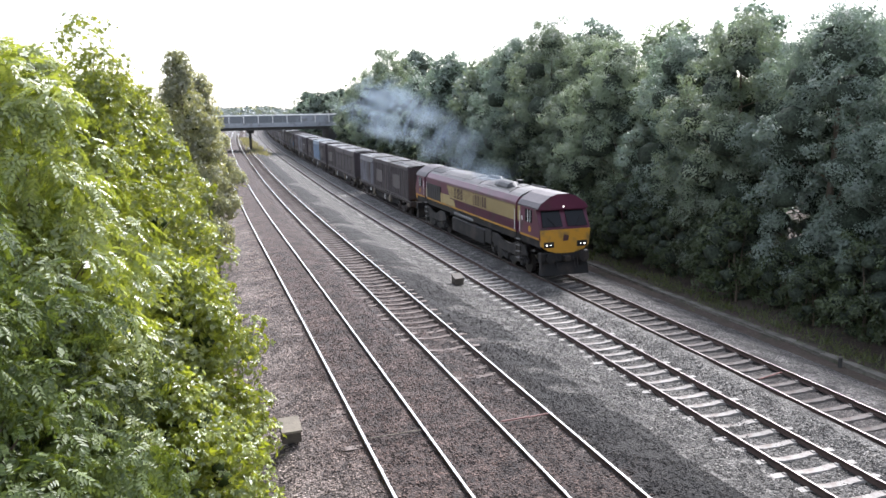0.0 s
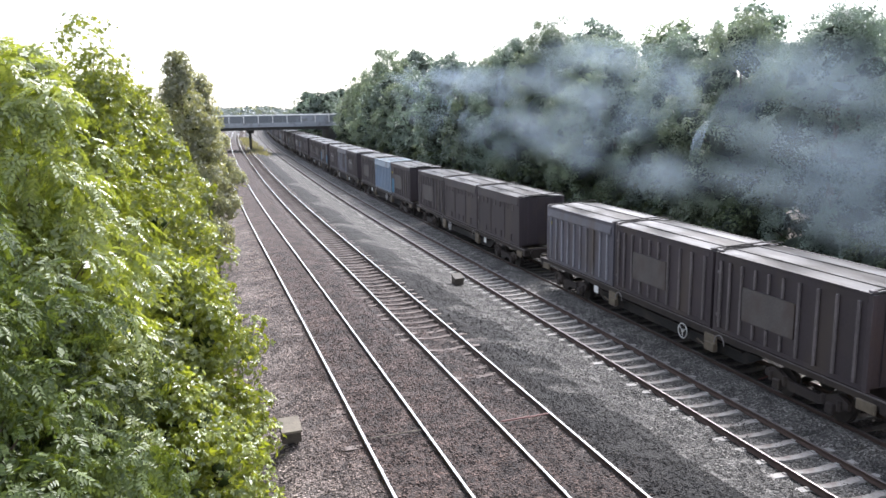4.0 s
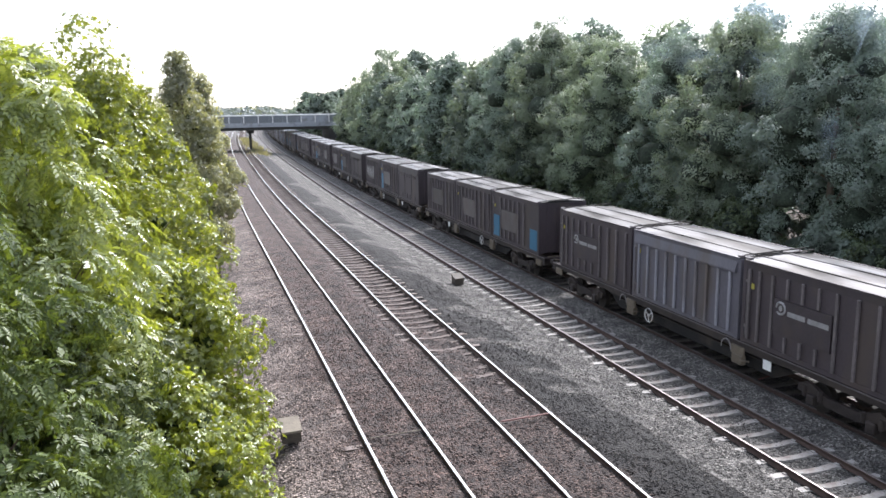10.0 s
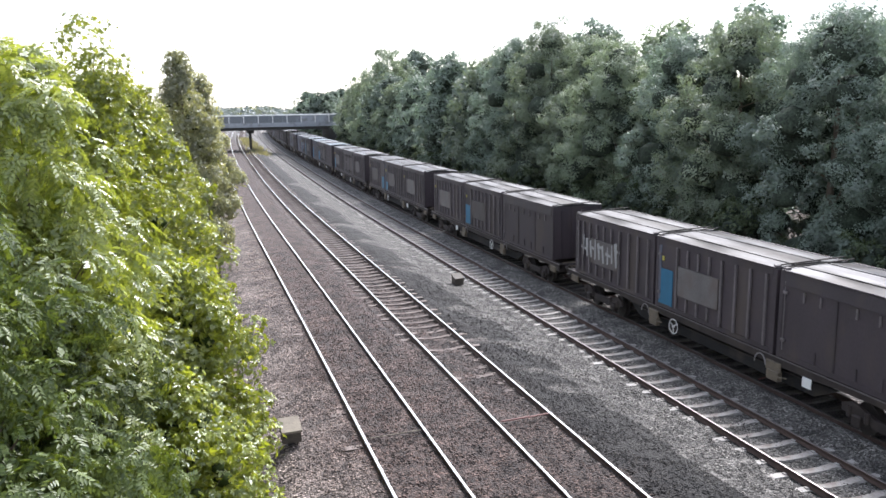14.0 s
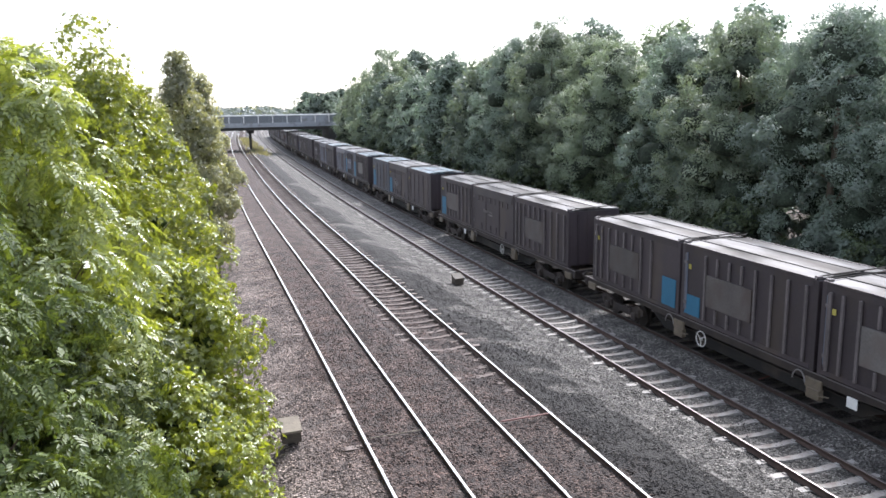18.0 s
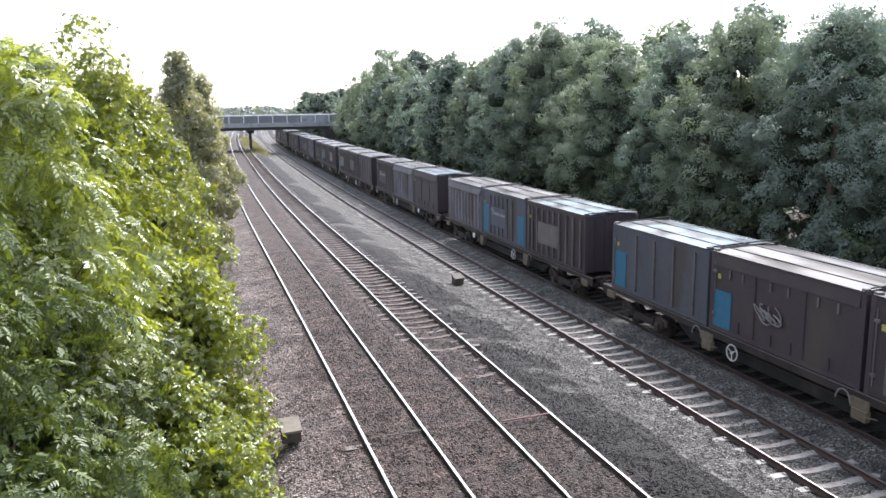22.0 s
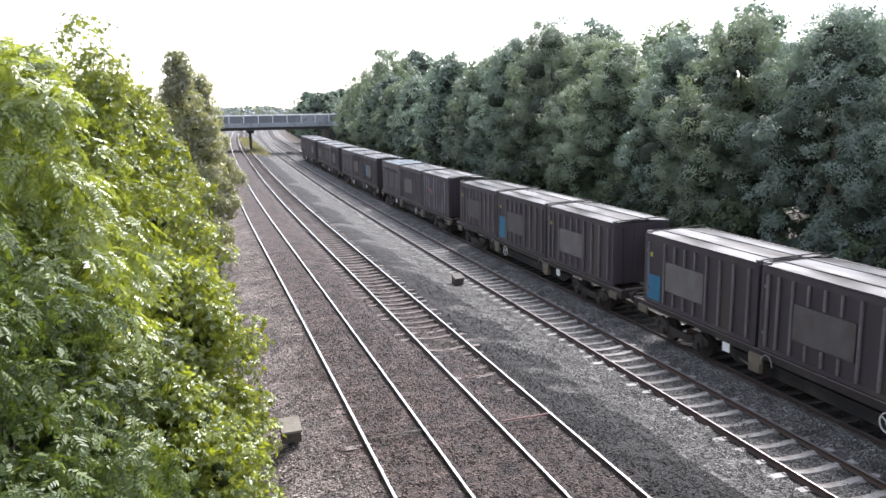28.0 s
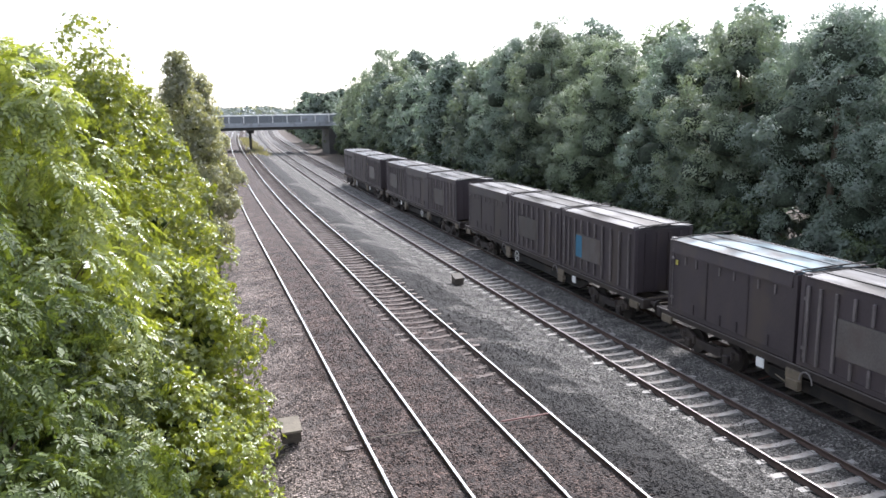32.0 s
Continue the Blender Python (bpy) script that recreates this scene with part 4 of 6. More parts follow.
# ---------------- road bridge ----------------
def build_bridge():
    y0 = 149.0
    thing = empty("road_bridge", pose(0, y0, 0))
    tagged(thing, "grey steel road bridge with panelled parapet crossing the railway", "bridge", kind="structure")
    part("girder", box(B(), -40, 46, 0.25, 7.6, 3.62, 4.15), M_BRIDGE_DARK, thing, "dark shaded steel girder")
    part("fascia", box(B(), -40, 46, 0.0, 7.9, 4.155, 4.72, 0.04), M_BRIDGE, thing)
    for side in (0.0, 7.7):
        part("kerb_beam", box(B(), -40, 46, side - 0.03, side + 0.2, 4.725, 4.95), M_BRIDGE, thing)
        part("top_rail", box(B(), -40, 46, side - 0.10, side + 0.18, 6.22, 6.38, 0.03), M_WHITE, thing, "pale top rail catching the light")
        x = 18.60 - 2.60 * 22
        while x < 44:
            part("post", box(B(), x - 0.07, x + 0.07, side - 0.04, side + 0.14, 4.955, 6.215), M_WHITE if side == 0 else M_BRIDGE, thing)
            solid = 18.4 < x < 23
            if solid:
                part("panel", box(B(), x + 0.08, x + 2.52, side + 0.01, side + 0.06, 4.97, 6.2), M_BRIDGE, thing, "plain pale grey end panel")
            else:
                bm = B()
                for i in range(7):
                    z = 4.99 + i * 0.175
                    box(bm, x + 0.08, x + 2.52, side + 0.02, side + 0.06, z, z + 0.13)
                part("panel", bm, M_BRIDGE_SLAT, thing, "dark slatted parapet panel")
            x += 2.60
    pier = empty("pier")
    pier.parent = thing
    bm = B()
    box(bm, 8.95, 10.0, 1.0, 7.0, 3.1, 3.60, 0.05)
    part("pier_cap", bm, M_BRIDGE_DARK, pier)
    for yy in (1.6, 4.0, 6.4):
        part("column", box(B(), 9.37, 9.53, yy - 0.25, yy + 0.25, -1.2, 3.1, 0.04), M_BRIDGE_DARK, pier)
    part("abutment", box(B(), 23.6, 26.0, -0.5, 8.4, -1.3, 3.60, 0.06), M_BRIDGE_DARK, thing, "dark brick abutment in shade")
    part("abutment", box(B(), -3.6, -1.0, -0.5, 8.4, -1.3, 3.60, 0.06), M_BRIDGE_DARK, thing, "dark brick abutment in shade")
    rng = np.random.default_rng(17)
    n = 3600
    pts = np.stack([rng.normal(9.7, 0.7, n), rng.uniform(138, 215, n), rng.uniform(-0.75, -0.45, n)], 1)
    pts[:, 0] += np.array([bend(y) for y in pts[:, 1]]) * 0.6
    v, f = leaf_cloud(pts, np.tile([0, 0, 0.1], (n, 1)), rng, 0.85, 0.16, -3.0)
    tagged(raw("rough_grass", v, f, M_GRASS), "yellowing rough grass round the foot of the bridge pier", "grass", kind="stuff")


M_BRIDGE_SLAT = mat("dark_slat_paint", (0.15, 0.165, 0.175), 0.6, spread=0.2, scale=1, fine=20)
# ---------------- lineside things ----------------
def build_lineside():
    for x, y, z, turn, s, label in ((1.68, 18.35, -0.25, 3, 0.95, "grey concrete-lidded lineside cable box on a short post"), (11.45, 34.9, -0.72, 4, 0.95, "small grey lineside cable box standing in pale ballast")):
        b = empty("lineside_box", pose(x, y, z, 0, 0, turn))
        tagged(b, label, "cable box", "lineside boxes")
        b.scale = (s, s, s)
        part("post", box(B(), -0.07, 0.07, -0.07, 0.07, -0.25, 0.16, 0.01), M_BRIDGE_DARK, b)
        part("body", plate(B(), [(-0.22, 0.06), (0.22, 0.06), (0.22, 0.485), (-0.22, 0.343)], -0.235, 0.235), M_BOXGREY, b, "dark grey body")
        part("lid", plate(B(), [(-0.27, 0.33), (0.29, 0.51), (0.29, 0.57), (-0.27, 0.39)], -0.26, 0.26), M_BOXLID if x < 5 else M_BOXGREY, b, "sloping weathered lid")
    for a, c, r, m, name, label in (((6.78, 17.32, -0.02), (8.16, 17.40, -0.02), 0.022, M_RED, "tie_rod", "faded red steel rod lying across the track"),
                                    ((16.1, 19.25, -0.70), (17.2, 19.55, -0.70), 0.022, M_RED, "tie_rod", "faded red steel rod lying across the track"),
                                    ((3.45, 17.5, -0.06), (4.75, 17.5, -0.03), 0.014, M_BOXLID, "bond_cable", "pale dusty bond cable across the track between the rails")):
        tagged(part(name, rod(B(), a, c, r, 8), m), label, "rod" if name == "tie_rod" else "cable")
    trough = empty("cable_trough", pose(0, 0, 0))
    tagged(trough, "weathered concrete cable trough along the cess", "cable trough", kind="structure")
    me = bpy.data.meshes.new("trough_lid")
    bm = box(B(), -0.17, 0.17, -0.485, 0.485, 0.0, 0.06, 0.008)
    bm.to_mesh(me)
    bm.free()
    me.materials.append(M_TROUGH)
    rnd = random.Random(2)
    for i in range(75):
        y = 12 + i * 1.0
        ob = new("trough_lid", me)
        ob.parent = trough
        ob.location = (20.75 + bend(y) + rnd.uniform(-0.015, 0.015), y, -1.09 + rnd.uniform(-0.012, 0.012))
        ob.rotation_euler = (rnd.uniform(-0.01, 0.01), rnd.uniform(-0.02, 0.02), rnd.uniform(-0.015, 0.015) - heading(y))
    for i in range(7):
        y = 12 + i * 12
        part("trough_body", box(B(), 20.59 + bend(y + 6), 20.91 + bend(y + 6), y - 0.5, y + 11.5, -1.4, -1.096), M_TROUGH, trough)
    post = empty("marker_post", pose(20.35, 20.4, -1.15))
    tagged(post, "short dark marker post beside the cable trough", "post")
    part("stake", box(B(), -0.05, 0.05, -0.05, 0.05, -0.2, 0.30, 0.012), M_BRIDGE_DARK, post)
    part("cap", box(B(), -0.07, 0.07, -0.07, 0.07, 0.304, 0.35, 0.012), M_TROUGH, post, "pale cap")


M_TROUGH = mat("mossy_trough_concrete", (0.17, 0.155, 0.13), 0.9, spread=0.3, scale=3, fine=45, bump=0.25, stain=(0.09, 0.09, 0.06), stain_amount=0.4, stain_scale=2, obj_random=0.2)
M_BOXLID = mat("weathered_box_lid", (0.21, 0.182, 0.14), 0.85, spread=0.3, scale=5, fine=40, bump=0.2)
M_BOXGREY = mat("grey_box_body", (0.07, 0.058, 0.044), 0.75, spread=0.25, scale=5, fine=40)

# ---------------- the train ----------------
SPEED = 10.79


def run(t):
    return SPEED * t


def bogie(parent, y, axles, wheel_r, material):
    """A bogie: side frames, axle boxes, springs and wheels, as parts of its vehicle."""
    bog = empty("bogie")
    bog.parent = parent
    bog.location = (0, y, 0)
    span = max(axles) - min(axles)
    for s in (-1, 1):
        bm = B()
        o = [(-span / 2 - 0.55, 0.52), (-span / 2 - 0.55, 0.72), (-span / 2 - 0.2, 0.86), (-0.5, 0.62), (0.5, 0.62), (span / 2 + 0.2, 0.86), (span / 2 + 0.55, 0.72), (span / 2 + 0.55, 0.52),
             (span / 2 - 0.3, 0.48), (0.55, 0.36), (-0.55, 0.36), (-span / 2 + 0.3, 0.48)]
        plate(bm, o, s * 1.02, s * 1.13)
        for a in axles:
            box(bm, min(s * 1.0, s * 1.24), max(s * 1.0, s * 1.24), a - 0.14, a + 0.14, wheel_r - 0.16, wheel_r + 0.14, 0.03)
            for d in (-0.28, 0.28):
                rod(bm, (s * 1.14, a + d, wheel_r + 0.02), (s * 1.14, a + d, wheel_r + 0.30), 0.07, 8)
        part("side_frame", bm, material, bog)
    for a in axles:
        bm = B()
        rod(bm, (-0.9, a, wheel_r), (0.9, a, wheel_r), 0.08, 8)
        for s in (-1, 1):
            rod(bm, (s * 0.70, a, wheel_r), (s * 0.83, a, wheel_r), wheel_r, 20)
            rod(bm, (s * 0.66, a, wheel_r), (s * 0.70, a, wheel_r), wheel_r + 0.03, 20)
        part("wheelset", bm, M_STEEL, bog)
    return bog


LOCO_HALF = 10.85


def locomotive():
    """Six-axle diesel locomotive, cab at each end, nose towards -y. Heights are above the rail."""
    lo = empty("locomotive")
    tagged(lo, "maroon and gold six-axle diesel freight locomotive with yellow nose, headlamps lit", "locomotive")
    W, H, cab = 1.32, LOCO_HALF, 2.35
    y0, y1 = -H + cab + 0.6, H - cab - 0.6
    zs, zm, zg, ze, zr, zt = 2.00, 2.60, 3.38, 3.44, 3.80, 4.14
    part("underframe", box(B(), -1.22, 1.22, -H + 0.1, H - 0.1, 1.62, 1.99), M_BLACK, lo)
    part("engine_casing", box(B(), -W + 0.02, W - 0.02, y0, y1, zs, ze), M_MAROON, lo)
    part("cantrail", prism(B(), [(-W, ze + 0.004), (W, ze + 0.004), (W - 0.02, ze + 0.10), (1.12, zr), (-1.12, zr), (-W + 0.02, ze + 0.10)], y0 - 0.02, y1 + 0.02), M_MAROON, lo, "dusty maroon cantrail")
    bm = prism(B(), [(-1.11, zr + 0.004), (1.11, zr + 0.004), (0.92, zr + 0.13), (0.55, zt - 0.06), (0.2, zt), (-0.2, zt), (-0.55, zt - 0.06), (-0.92, zr + 0.13)], y0, y1)
    part("roof", bm, M_ROOF_GREY, lo, "grey sooty roof sheet")
    for s in (-1, 1):
        xa, xb = s * (W - 0.02), s * (W + 0.012)
        part("gold_band", plate(B(), [(y0 + 0.05, zm), (2.75, zm), (3.45, zg), (y0 + 0.05, zg)], xa, xb), M_GOLD_GROOVE, lo, "gold upper side band")
        part("gold_flash", plate(B(), [(1.65, zs + 0.13), (4.75, zs + 0.13), (4.75, zm + 0.13), (2.75, zm + 0.13), (2.78, zm - 0.004), (2.05, zm - 0.004)], xa, xb - s * 0.004), M_GOLD, lo, "gold diagonal flash")
        part("gold_sill", plate(B(), [(y0, zs + 0.01), (y1, zs + 0.01), (y1, zs + 0.11), (y0, zs + 0.11)], xa, xb), M_YELLOW, lo, "gold sill line")
        z = zs + 0.17
        while z < zg - 0.06:
            end = 1.6 + (z - zs) * 0.65 if z < zm - 0.05 else 2.75 + (z - zm) * 0.85
            part("side_rib", box(B(), min(xb, xb + s * 0.03), max(xb, xb + s * 0.03), y0 + 0.1, end - 0.05, z, z + 0.046), M_GOLD if z > zm - 0.01 else M_MAROON, lo)
            z += 0.078
        part("grille_frame", plate(B(), [(4.75, 2.12), (7.85, 2.12), (7.85, 3.12), (4.75, 3.12)], xa, xb), M_GRILLE, lo)
        for i in range(6):
            ya = 4.84 + i * 0.5
            part("radiator_grille", plate(B(), [(ya, 2.17), (ya + 0.44, 2.17), (ya + 0.44, 3.07), (ya, 3.07)], xb, xb + s * 0.02), M_GRILLE, lo, "black radiator grille")
        part("panel_joint", box(B(), min(xb, xb + s * 0.03), max(xb, xb + s * 0.03), -1.72, -1.66, zs + 0.12, zg), M_MAROON, lo)
        # company letters and running number as plain blocks
        xc, xd = s * (W + 0.036), s * (W + 0.042)
        for ya, yb in ((1.44, 1.78), (0.74, 1.30), (0.20, 0.60)):
            part("letter_block", plate(B(), [(ya, 2.70), (yb, 2.70), (yb, 3.32), (ya, 3.32)], xc, xd), M_LETTER, lo, "dark maroon lettering block")
        for k in range(5):
            ya = -1.98 - k * 0.405 + (0.10 if k > 2 else 0.0)
            part("number_block", plate(B(), [(ya - (0.11 if k == 2 else 0.27), 2.70), (ya, 2.70), (ya, 3.30), (ya - (0.11 if k == 2 else 0.27), 3.30)], xc, xd), M_LETTER, lo, "dark maroon number block")
        part("fuel_tank", box(B(), s * 0.35 if s > 0 else -1.28, 1.28 if s > 0 else -0.35, -3.3, 2.6, 0.55, 1.45, 0.10), M_BLACK, lo)
        part("air_reservoir", rod(B(), (s * 1.16, -1.3, 1.68), (s * 1.16, 2.2, 1.68), 0.12, 10), M_GREY_PIPE, lo)
        part("battery_box", box(B(), min(s * 0.8, s * 1.27), max(s * 0.8, s * 1.27), -4.3, -3.35, 0.75, 1.55, 0.03), M_BLACK, lo)
        part("tank_rail", box(B(), min(s * 1.27, s * 1.30), max(s * 1.27, s * 1.30), -0.4, 2.3, 1.42, 1.46), M_GREY_PIPE, lo)
    # roof equipment
    def crown(d, w=0.92):
        """A slice of the curved roof line, raised by d."""
        return [(-w, zr + 0.12), (w, zr + 0.12), (w, zr + 0.13 + d), (0.55, zt - 0.06 + d), (0.2, zt + d), (-0.2, zt + d), (-0.55, zt - 0.06 + d), (-w, zr + 0.13 + d)]

    part("roof_grille", prism(B(), crown(0.02, 0.93), 5.6, 8.0), M_GRILLE, lo, "black roof fan grille")
    for ya in (0.1, 1.5, 3.2):
        part("roof_hatch", prism(B(), crown(0.025, 0.90), ya, ya + 1.7), M_ROOF_GREY, lo)
    for ya in (-1.7, 0.9, -6.4, 4.6):
        part("roof_seam", prism(B(), [(-1.13, zr - 0.02), (-0.93, zr + 0.15), (-0.56, zt - 0.035), (0, zt + 0.02), (0.56, zt - 0.035), (0.93, zr + 0.15), (1.13, zr - 0.02), (0, zr - 0.05)], ya, ya + 0.05), M_BLACK, lo)
    part("exhaust_well", prism(B(), crown(0.012, 0.93), -6.1, -2.6), M_SOOT, lo, "soot-blackened roof well round the silencer")
    bm = B()
    for ya, yb, ra, rb in ((-5.9, -5.55, 0.22, 0.44), (-5.55, -4.2, 0.44, 0.46), (-4.2, -3.5, 0.46, 0.36), (-3.5, -3.1, 0.36, 0.16)):
        rod(bm, (-0.42, ya, zt - 0.24), (-0.42, yb, zt - 0.24), ra, 16, rb)
    part("exhaust_silencer", bm, M_SOOT, lo, "sooty black exhaust silencer")
    bm = B()
    for ya, yb, ra, rb in ((-2.3, -1.9, 0.14, 0.30), (-1.9, -0.5, 0.30, 0.30), (-0.5, -0.1, 0.30, 0.14)):
        rod(bm, (0.25, ya, zt - 0.14), (0.25, yb, zt - 0.14), ra, 14, rb)
    part("silencer_hood", bm, M_SOOT, lo)
    part("exhaust", rod(B(), (0.2, -4.9, zt - 0.1), (0.2, -4.9, zt + 0.20), 0.20, 12), M_SOOT, lo)
    part("roof_pipe", rod(B(), (0.72, -7.2, zr + 0.30), (0.72, -5.2, zr + 0.30), 0.045, 6), M_SOOT, lo)
    for e in (-1, 1):
        def Y(d):
            return e * (H - d)
        c = empty("cab")
        c.parent = lo
        yb = Y(cab)
        part("cab_shell", plate(B(), [(Y(0.08), zs), (Y(0.02), 2.52), (Y(0.50), ze), (yb, ze), (yb, zs)], -W, W), M_MAROON, c)
        sec = [(-W - 0.012, ze + 0.02), (W + 0.012, ze + 0.02), (W + 0.012, ze + 0.07), (1.16, zr - 0.06), (0.66, zt - 0.07), (0.3, zt + 0.03), (-0.3, zt + 0.03), (-0.66, zt - 0.07), (-1.16, zr - 0.06), (-W - 0.012, ze + 0.07)]
        part("cab_roof", prism(B(), sec, min(Y(0.25), yb - e * 0.35), max(Y(0.25), yb - e * 0.35)), M_CAB_ROOF, c, "pale grey curved cab roof")
        part("roof_front", prism(B(), [(x * 0.985, z - 0.02) for x, z in sec], min(Y(0.235), Y(0.26)), max(Y(0.235), Y(0.26))), M_MAROON, c, "maroon arch under the roof edge")
        o = [(-1.24, 1.72), (-0.95, 1.50), (-0.45, 1.36), (0.45, 1.36), (0.95, 1.50), (1.24, 1.72), (1.31, 2.50), (-1.31, 2.50)]
        part("nose_panel", prism(B(), o, min(Y(-0.05), Y(0.15)), max(Y(-0.05), Y(0.15))), M_YELLOW, c, "bright yellow warning panel")
        part("nose_crest", prism(B(), [(-0.14, 1.95), (0.14, 1.95), (0.18, 2.2), (-0.10, 2.26)], min(Y(-0.06), Y(-0.05)), max(Y(-0.06), Y(-0.05))), M_LETTER, c, "dark emblem")
        for s in (-1, 1):
            bm = B()
            v = [bm.verts.new(q) for q in ((s * 0.14, Y(0.03), 2.62), (s * 1.18, Y(0.03), 2.62), (s * 1.10, Y(0.44), 3.34), (s * 0.14, Y(0.44), 3.34))]
            f = bm.faces.new(v)
            g = bmesh.ops.extrude_face_region(bm, geom=[f])
            bmesh.ops.translate(bm, vec=(0, e * 0.05, 0.02), verts=[q for q in g["geom"] if isinstance(q, bmesh.types.BMVert)])
            bmesh.ops.recalc_face_normals(bm, faces=bm.faces)
            part("windscreen", bm, M_GLASS, c)
            part("wiper", rod(B(), (s * 0.5, Y(-0.05), 2.66), (s * 0.85, Y(0.16), 3.05), 0.014, 5), M_BLACK, c)
            part("side_window", plate(B(), [(Y(0.95), 2.74), (Y(1.75), 2.74), (Y(1.75), 3.36), (Y(0.95), 3.36)], s * W, s * (W + 0.014)), M_GLASS, c)
            for d in (1.12, 1.38):
                part("window_bar", rod(B(), (s * (W + 0.03), Y(d), 2.74), (s * (W + 0.03), Y(d), 3.36), 0.014, 5), M_WHITE, c)
            part("lamp_cluster", box(B(), min(s * 0.60, s * 1.14), max(s * 0.60, s * 1.14), min(Y(-0.075), Y(0.1)), max(Y(-0.075), Y(0.1)), 1.64, 1.92, 0.02), M_BLACK, c)
            part("headlamp", rod(B(), (s * 1.0, Y(0.0), 1.77), (s * 1.0, Y(-0.10), 1.77), 0.036, 12), M_LAMP if e < 0 else M_GLASS, c)
            part("marker_lamp", rod(B(), (s * 0.78, Y(0.0), 1.77), (s * 0.80, Y(-0.095), 1.77), 0.024, 12), M_LAMP if e < 0 else M_GLASS, c)
            part("cab_door", plate(B(), [(Y(cab), zs), (Y(cab + 0.6), zs), (Y(cab + 0.6), ze), (Y(cab), ze)], s * (W - 0.14), s * (W - 0.10)), M_MAROON, c)
            part("door_gold_panel", plate(B(), [(Y(cab + 0.03), zm), (Y(cab + 0.57), zm), (Y(cab + 0.57), zg), (Y(cab + 0.03), zg)] if e < 0 else [(Y(cab + 0.03), zs + 0.1), (Y(cab + 0.57), zs + 0.1), (Y(cab + 0.57), zm + 0.12), (Y(cab + 0.03), zm + 0.12)],
                                        s * (W - 0.10), s * (W - 0.085)), M_GOLD, c, "gold door panel")
            part("gold_sill", plate(B(), [(Y(0.12), zs + 0.01), (Y(cab), zs + 0.01), (Y(cab), zs + 0.11), (Y(0.12), zs + 0.11)], s * W, s * (W + 0.012)), M_YELLOW, c, "gold sill line")
            part("works_plate", plate(B(), [(Y(1.2) + 0.16 * math.cos(a * math.pi / 5), 2.42 + 0.16 * math.sin(a * math.pi / 5)) for a in range(10)], s * W, s * (W + 0.014)), M_YELLOW, c, "round yellow crest plate")
            part("notice_plate", plate(B(), [(Y(cab - 0.14), 2.75), (Y(cab - 0.28), 2.75), (Y(cab - 0.28), 2.95), (Y(cab - 0.14), 2.95)], s * W, s * (W + 0.012)), M_WHITE, c, "small white notice")
            for d in (cab - 0.04, cab + 0.64):
                part("grab_rail", rod(B(), (s * (W + 0.05), Y(d), 2.15), (s * (W + 0.05), Y(d), 3.2), 0.014, 6), M_WHITE, c, "white grab rail")
            lad = empty("ladder")
            lad.parent = c
            for k in range(4):
                part("rung", box(B(), min(s * 1.12, s * 1.36), max(s * 1.12, s * 1.36), min(Y(cab + 0.08), Y(cab + 0.52)), max(Y(cab + 0.08), Y(cab + 0.52)), 0.72 + 0.32 * k, 0.76 + 0.32 * k), M_RUNG, lad)
            for d in (cab + 0.04, cab + 0.56):
                part("stile", rod(B(), (s * 1.30, Y(d), 0.66), (s * 1.30, Y(d), 2.0), 0.02, 6), M_BLACK, lad)
            part("buffer", rod(B(), (s * 0.87, Y(0.05), 1.16), (s * 0.87, Y(-0.30), 1.16), 0.11, 10), M_BLACK, c)
            part("buffer_head", rod(B(), (s * 0.87, Y(-0.28), 1.16), (s * 0.87, Y(-0.34), 1.16), 0.25, 14), M_BLACK, c)
        part("roof_headlamp", rod(B(), (0, Y(0.3), 3.56), (0, Y(0.2), 3.56), 0.032, 12), M_LAMP if e < 0 else M_GLASS, c)
        part("buffer_beam", box(B(), -1.28, 1.28, min(Y(-0.03), Y(0.35)), max(Y(-0.03), Y(0.35)), 0.92, 1.40, 0.04), M_BLACK, c)
        part("snowplough", plate(B(), [(Y(-0.15), 0.30), (Y(0.08), 0.92), (Y(0.3), 0.92), (Y(0.3), 0.30)], -1.22, 1.22), M_BLACK, c)
        part("coupler", box(B(), -0.17, 0.17, min(Y(-0.36), Y(0.1)), max(Y(-0.36), Y(0.1)), 0.98, 1.26, 0.04), M_BLACK, c)
        for x in (-0.5, 0.42, 0.6):
            part("air_hose", rod(B(), (x, Y(-0.05), 1.2), (x + 0.04, Y(-0.18), 0.62), 0.03, 6), M_BLACK, c)
    for y in (-6.5, 6.5):
        b = bogie(lo, y, (-1.95, 0.0, 1.95), 0.53, M_BOGIE)
        for s in (-1, 1):
            part("frame_guard", plate(B(), [(-2.6, 1.0), (-2.3, 1.45), (-1.3, 1.5), (-0.4, 1.2), (0.4, 1.2), (1.3, 1.5), (2.3, 1.45), (2.6, 1.0), (1.2, 0.75), (-1.2, 0.75)], s * 1.13, s * 1.21), M_BOGIE, b)
    return lo


M_LETTER = mat("dark_letter_paint", (0.06, 0.022, 0.022), 0.5, spread=0.15)
M_SOOT = mat("exhaust_soot", (0.035, 0.034, 0.036), 0.5, 0.2, spread=0.4)
M_CAB_ROOF = mat("dusty_cab_roof_paint", (0.082, 0.072, 0.078), 0.6, spread=0.25, scale=1.5, fine=25, bump=0.05, stain=(0.06, 0.05, 0.055), stain_amount=0.25, stain_scale=1.1)
M_BOGIE = mat("bogie_dirt_grey", (0.022, 0.020, 0.019), 0.8, 0.0, spread=0.4, scale=3, fine=25, stain=(0.055, 0.046, 0.038), stain_amount=0.3)
M_GREY_PIPE = mat("grey_air_tank_paint", (0.11, 0.11, 0.11), 0.5, spread=0.2)
M_RUNG = mat("worn_pale_step_edge", (0.22, 0.21, 0.20), 0.6, spread=0.2)

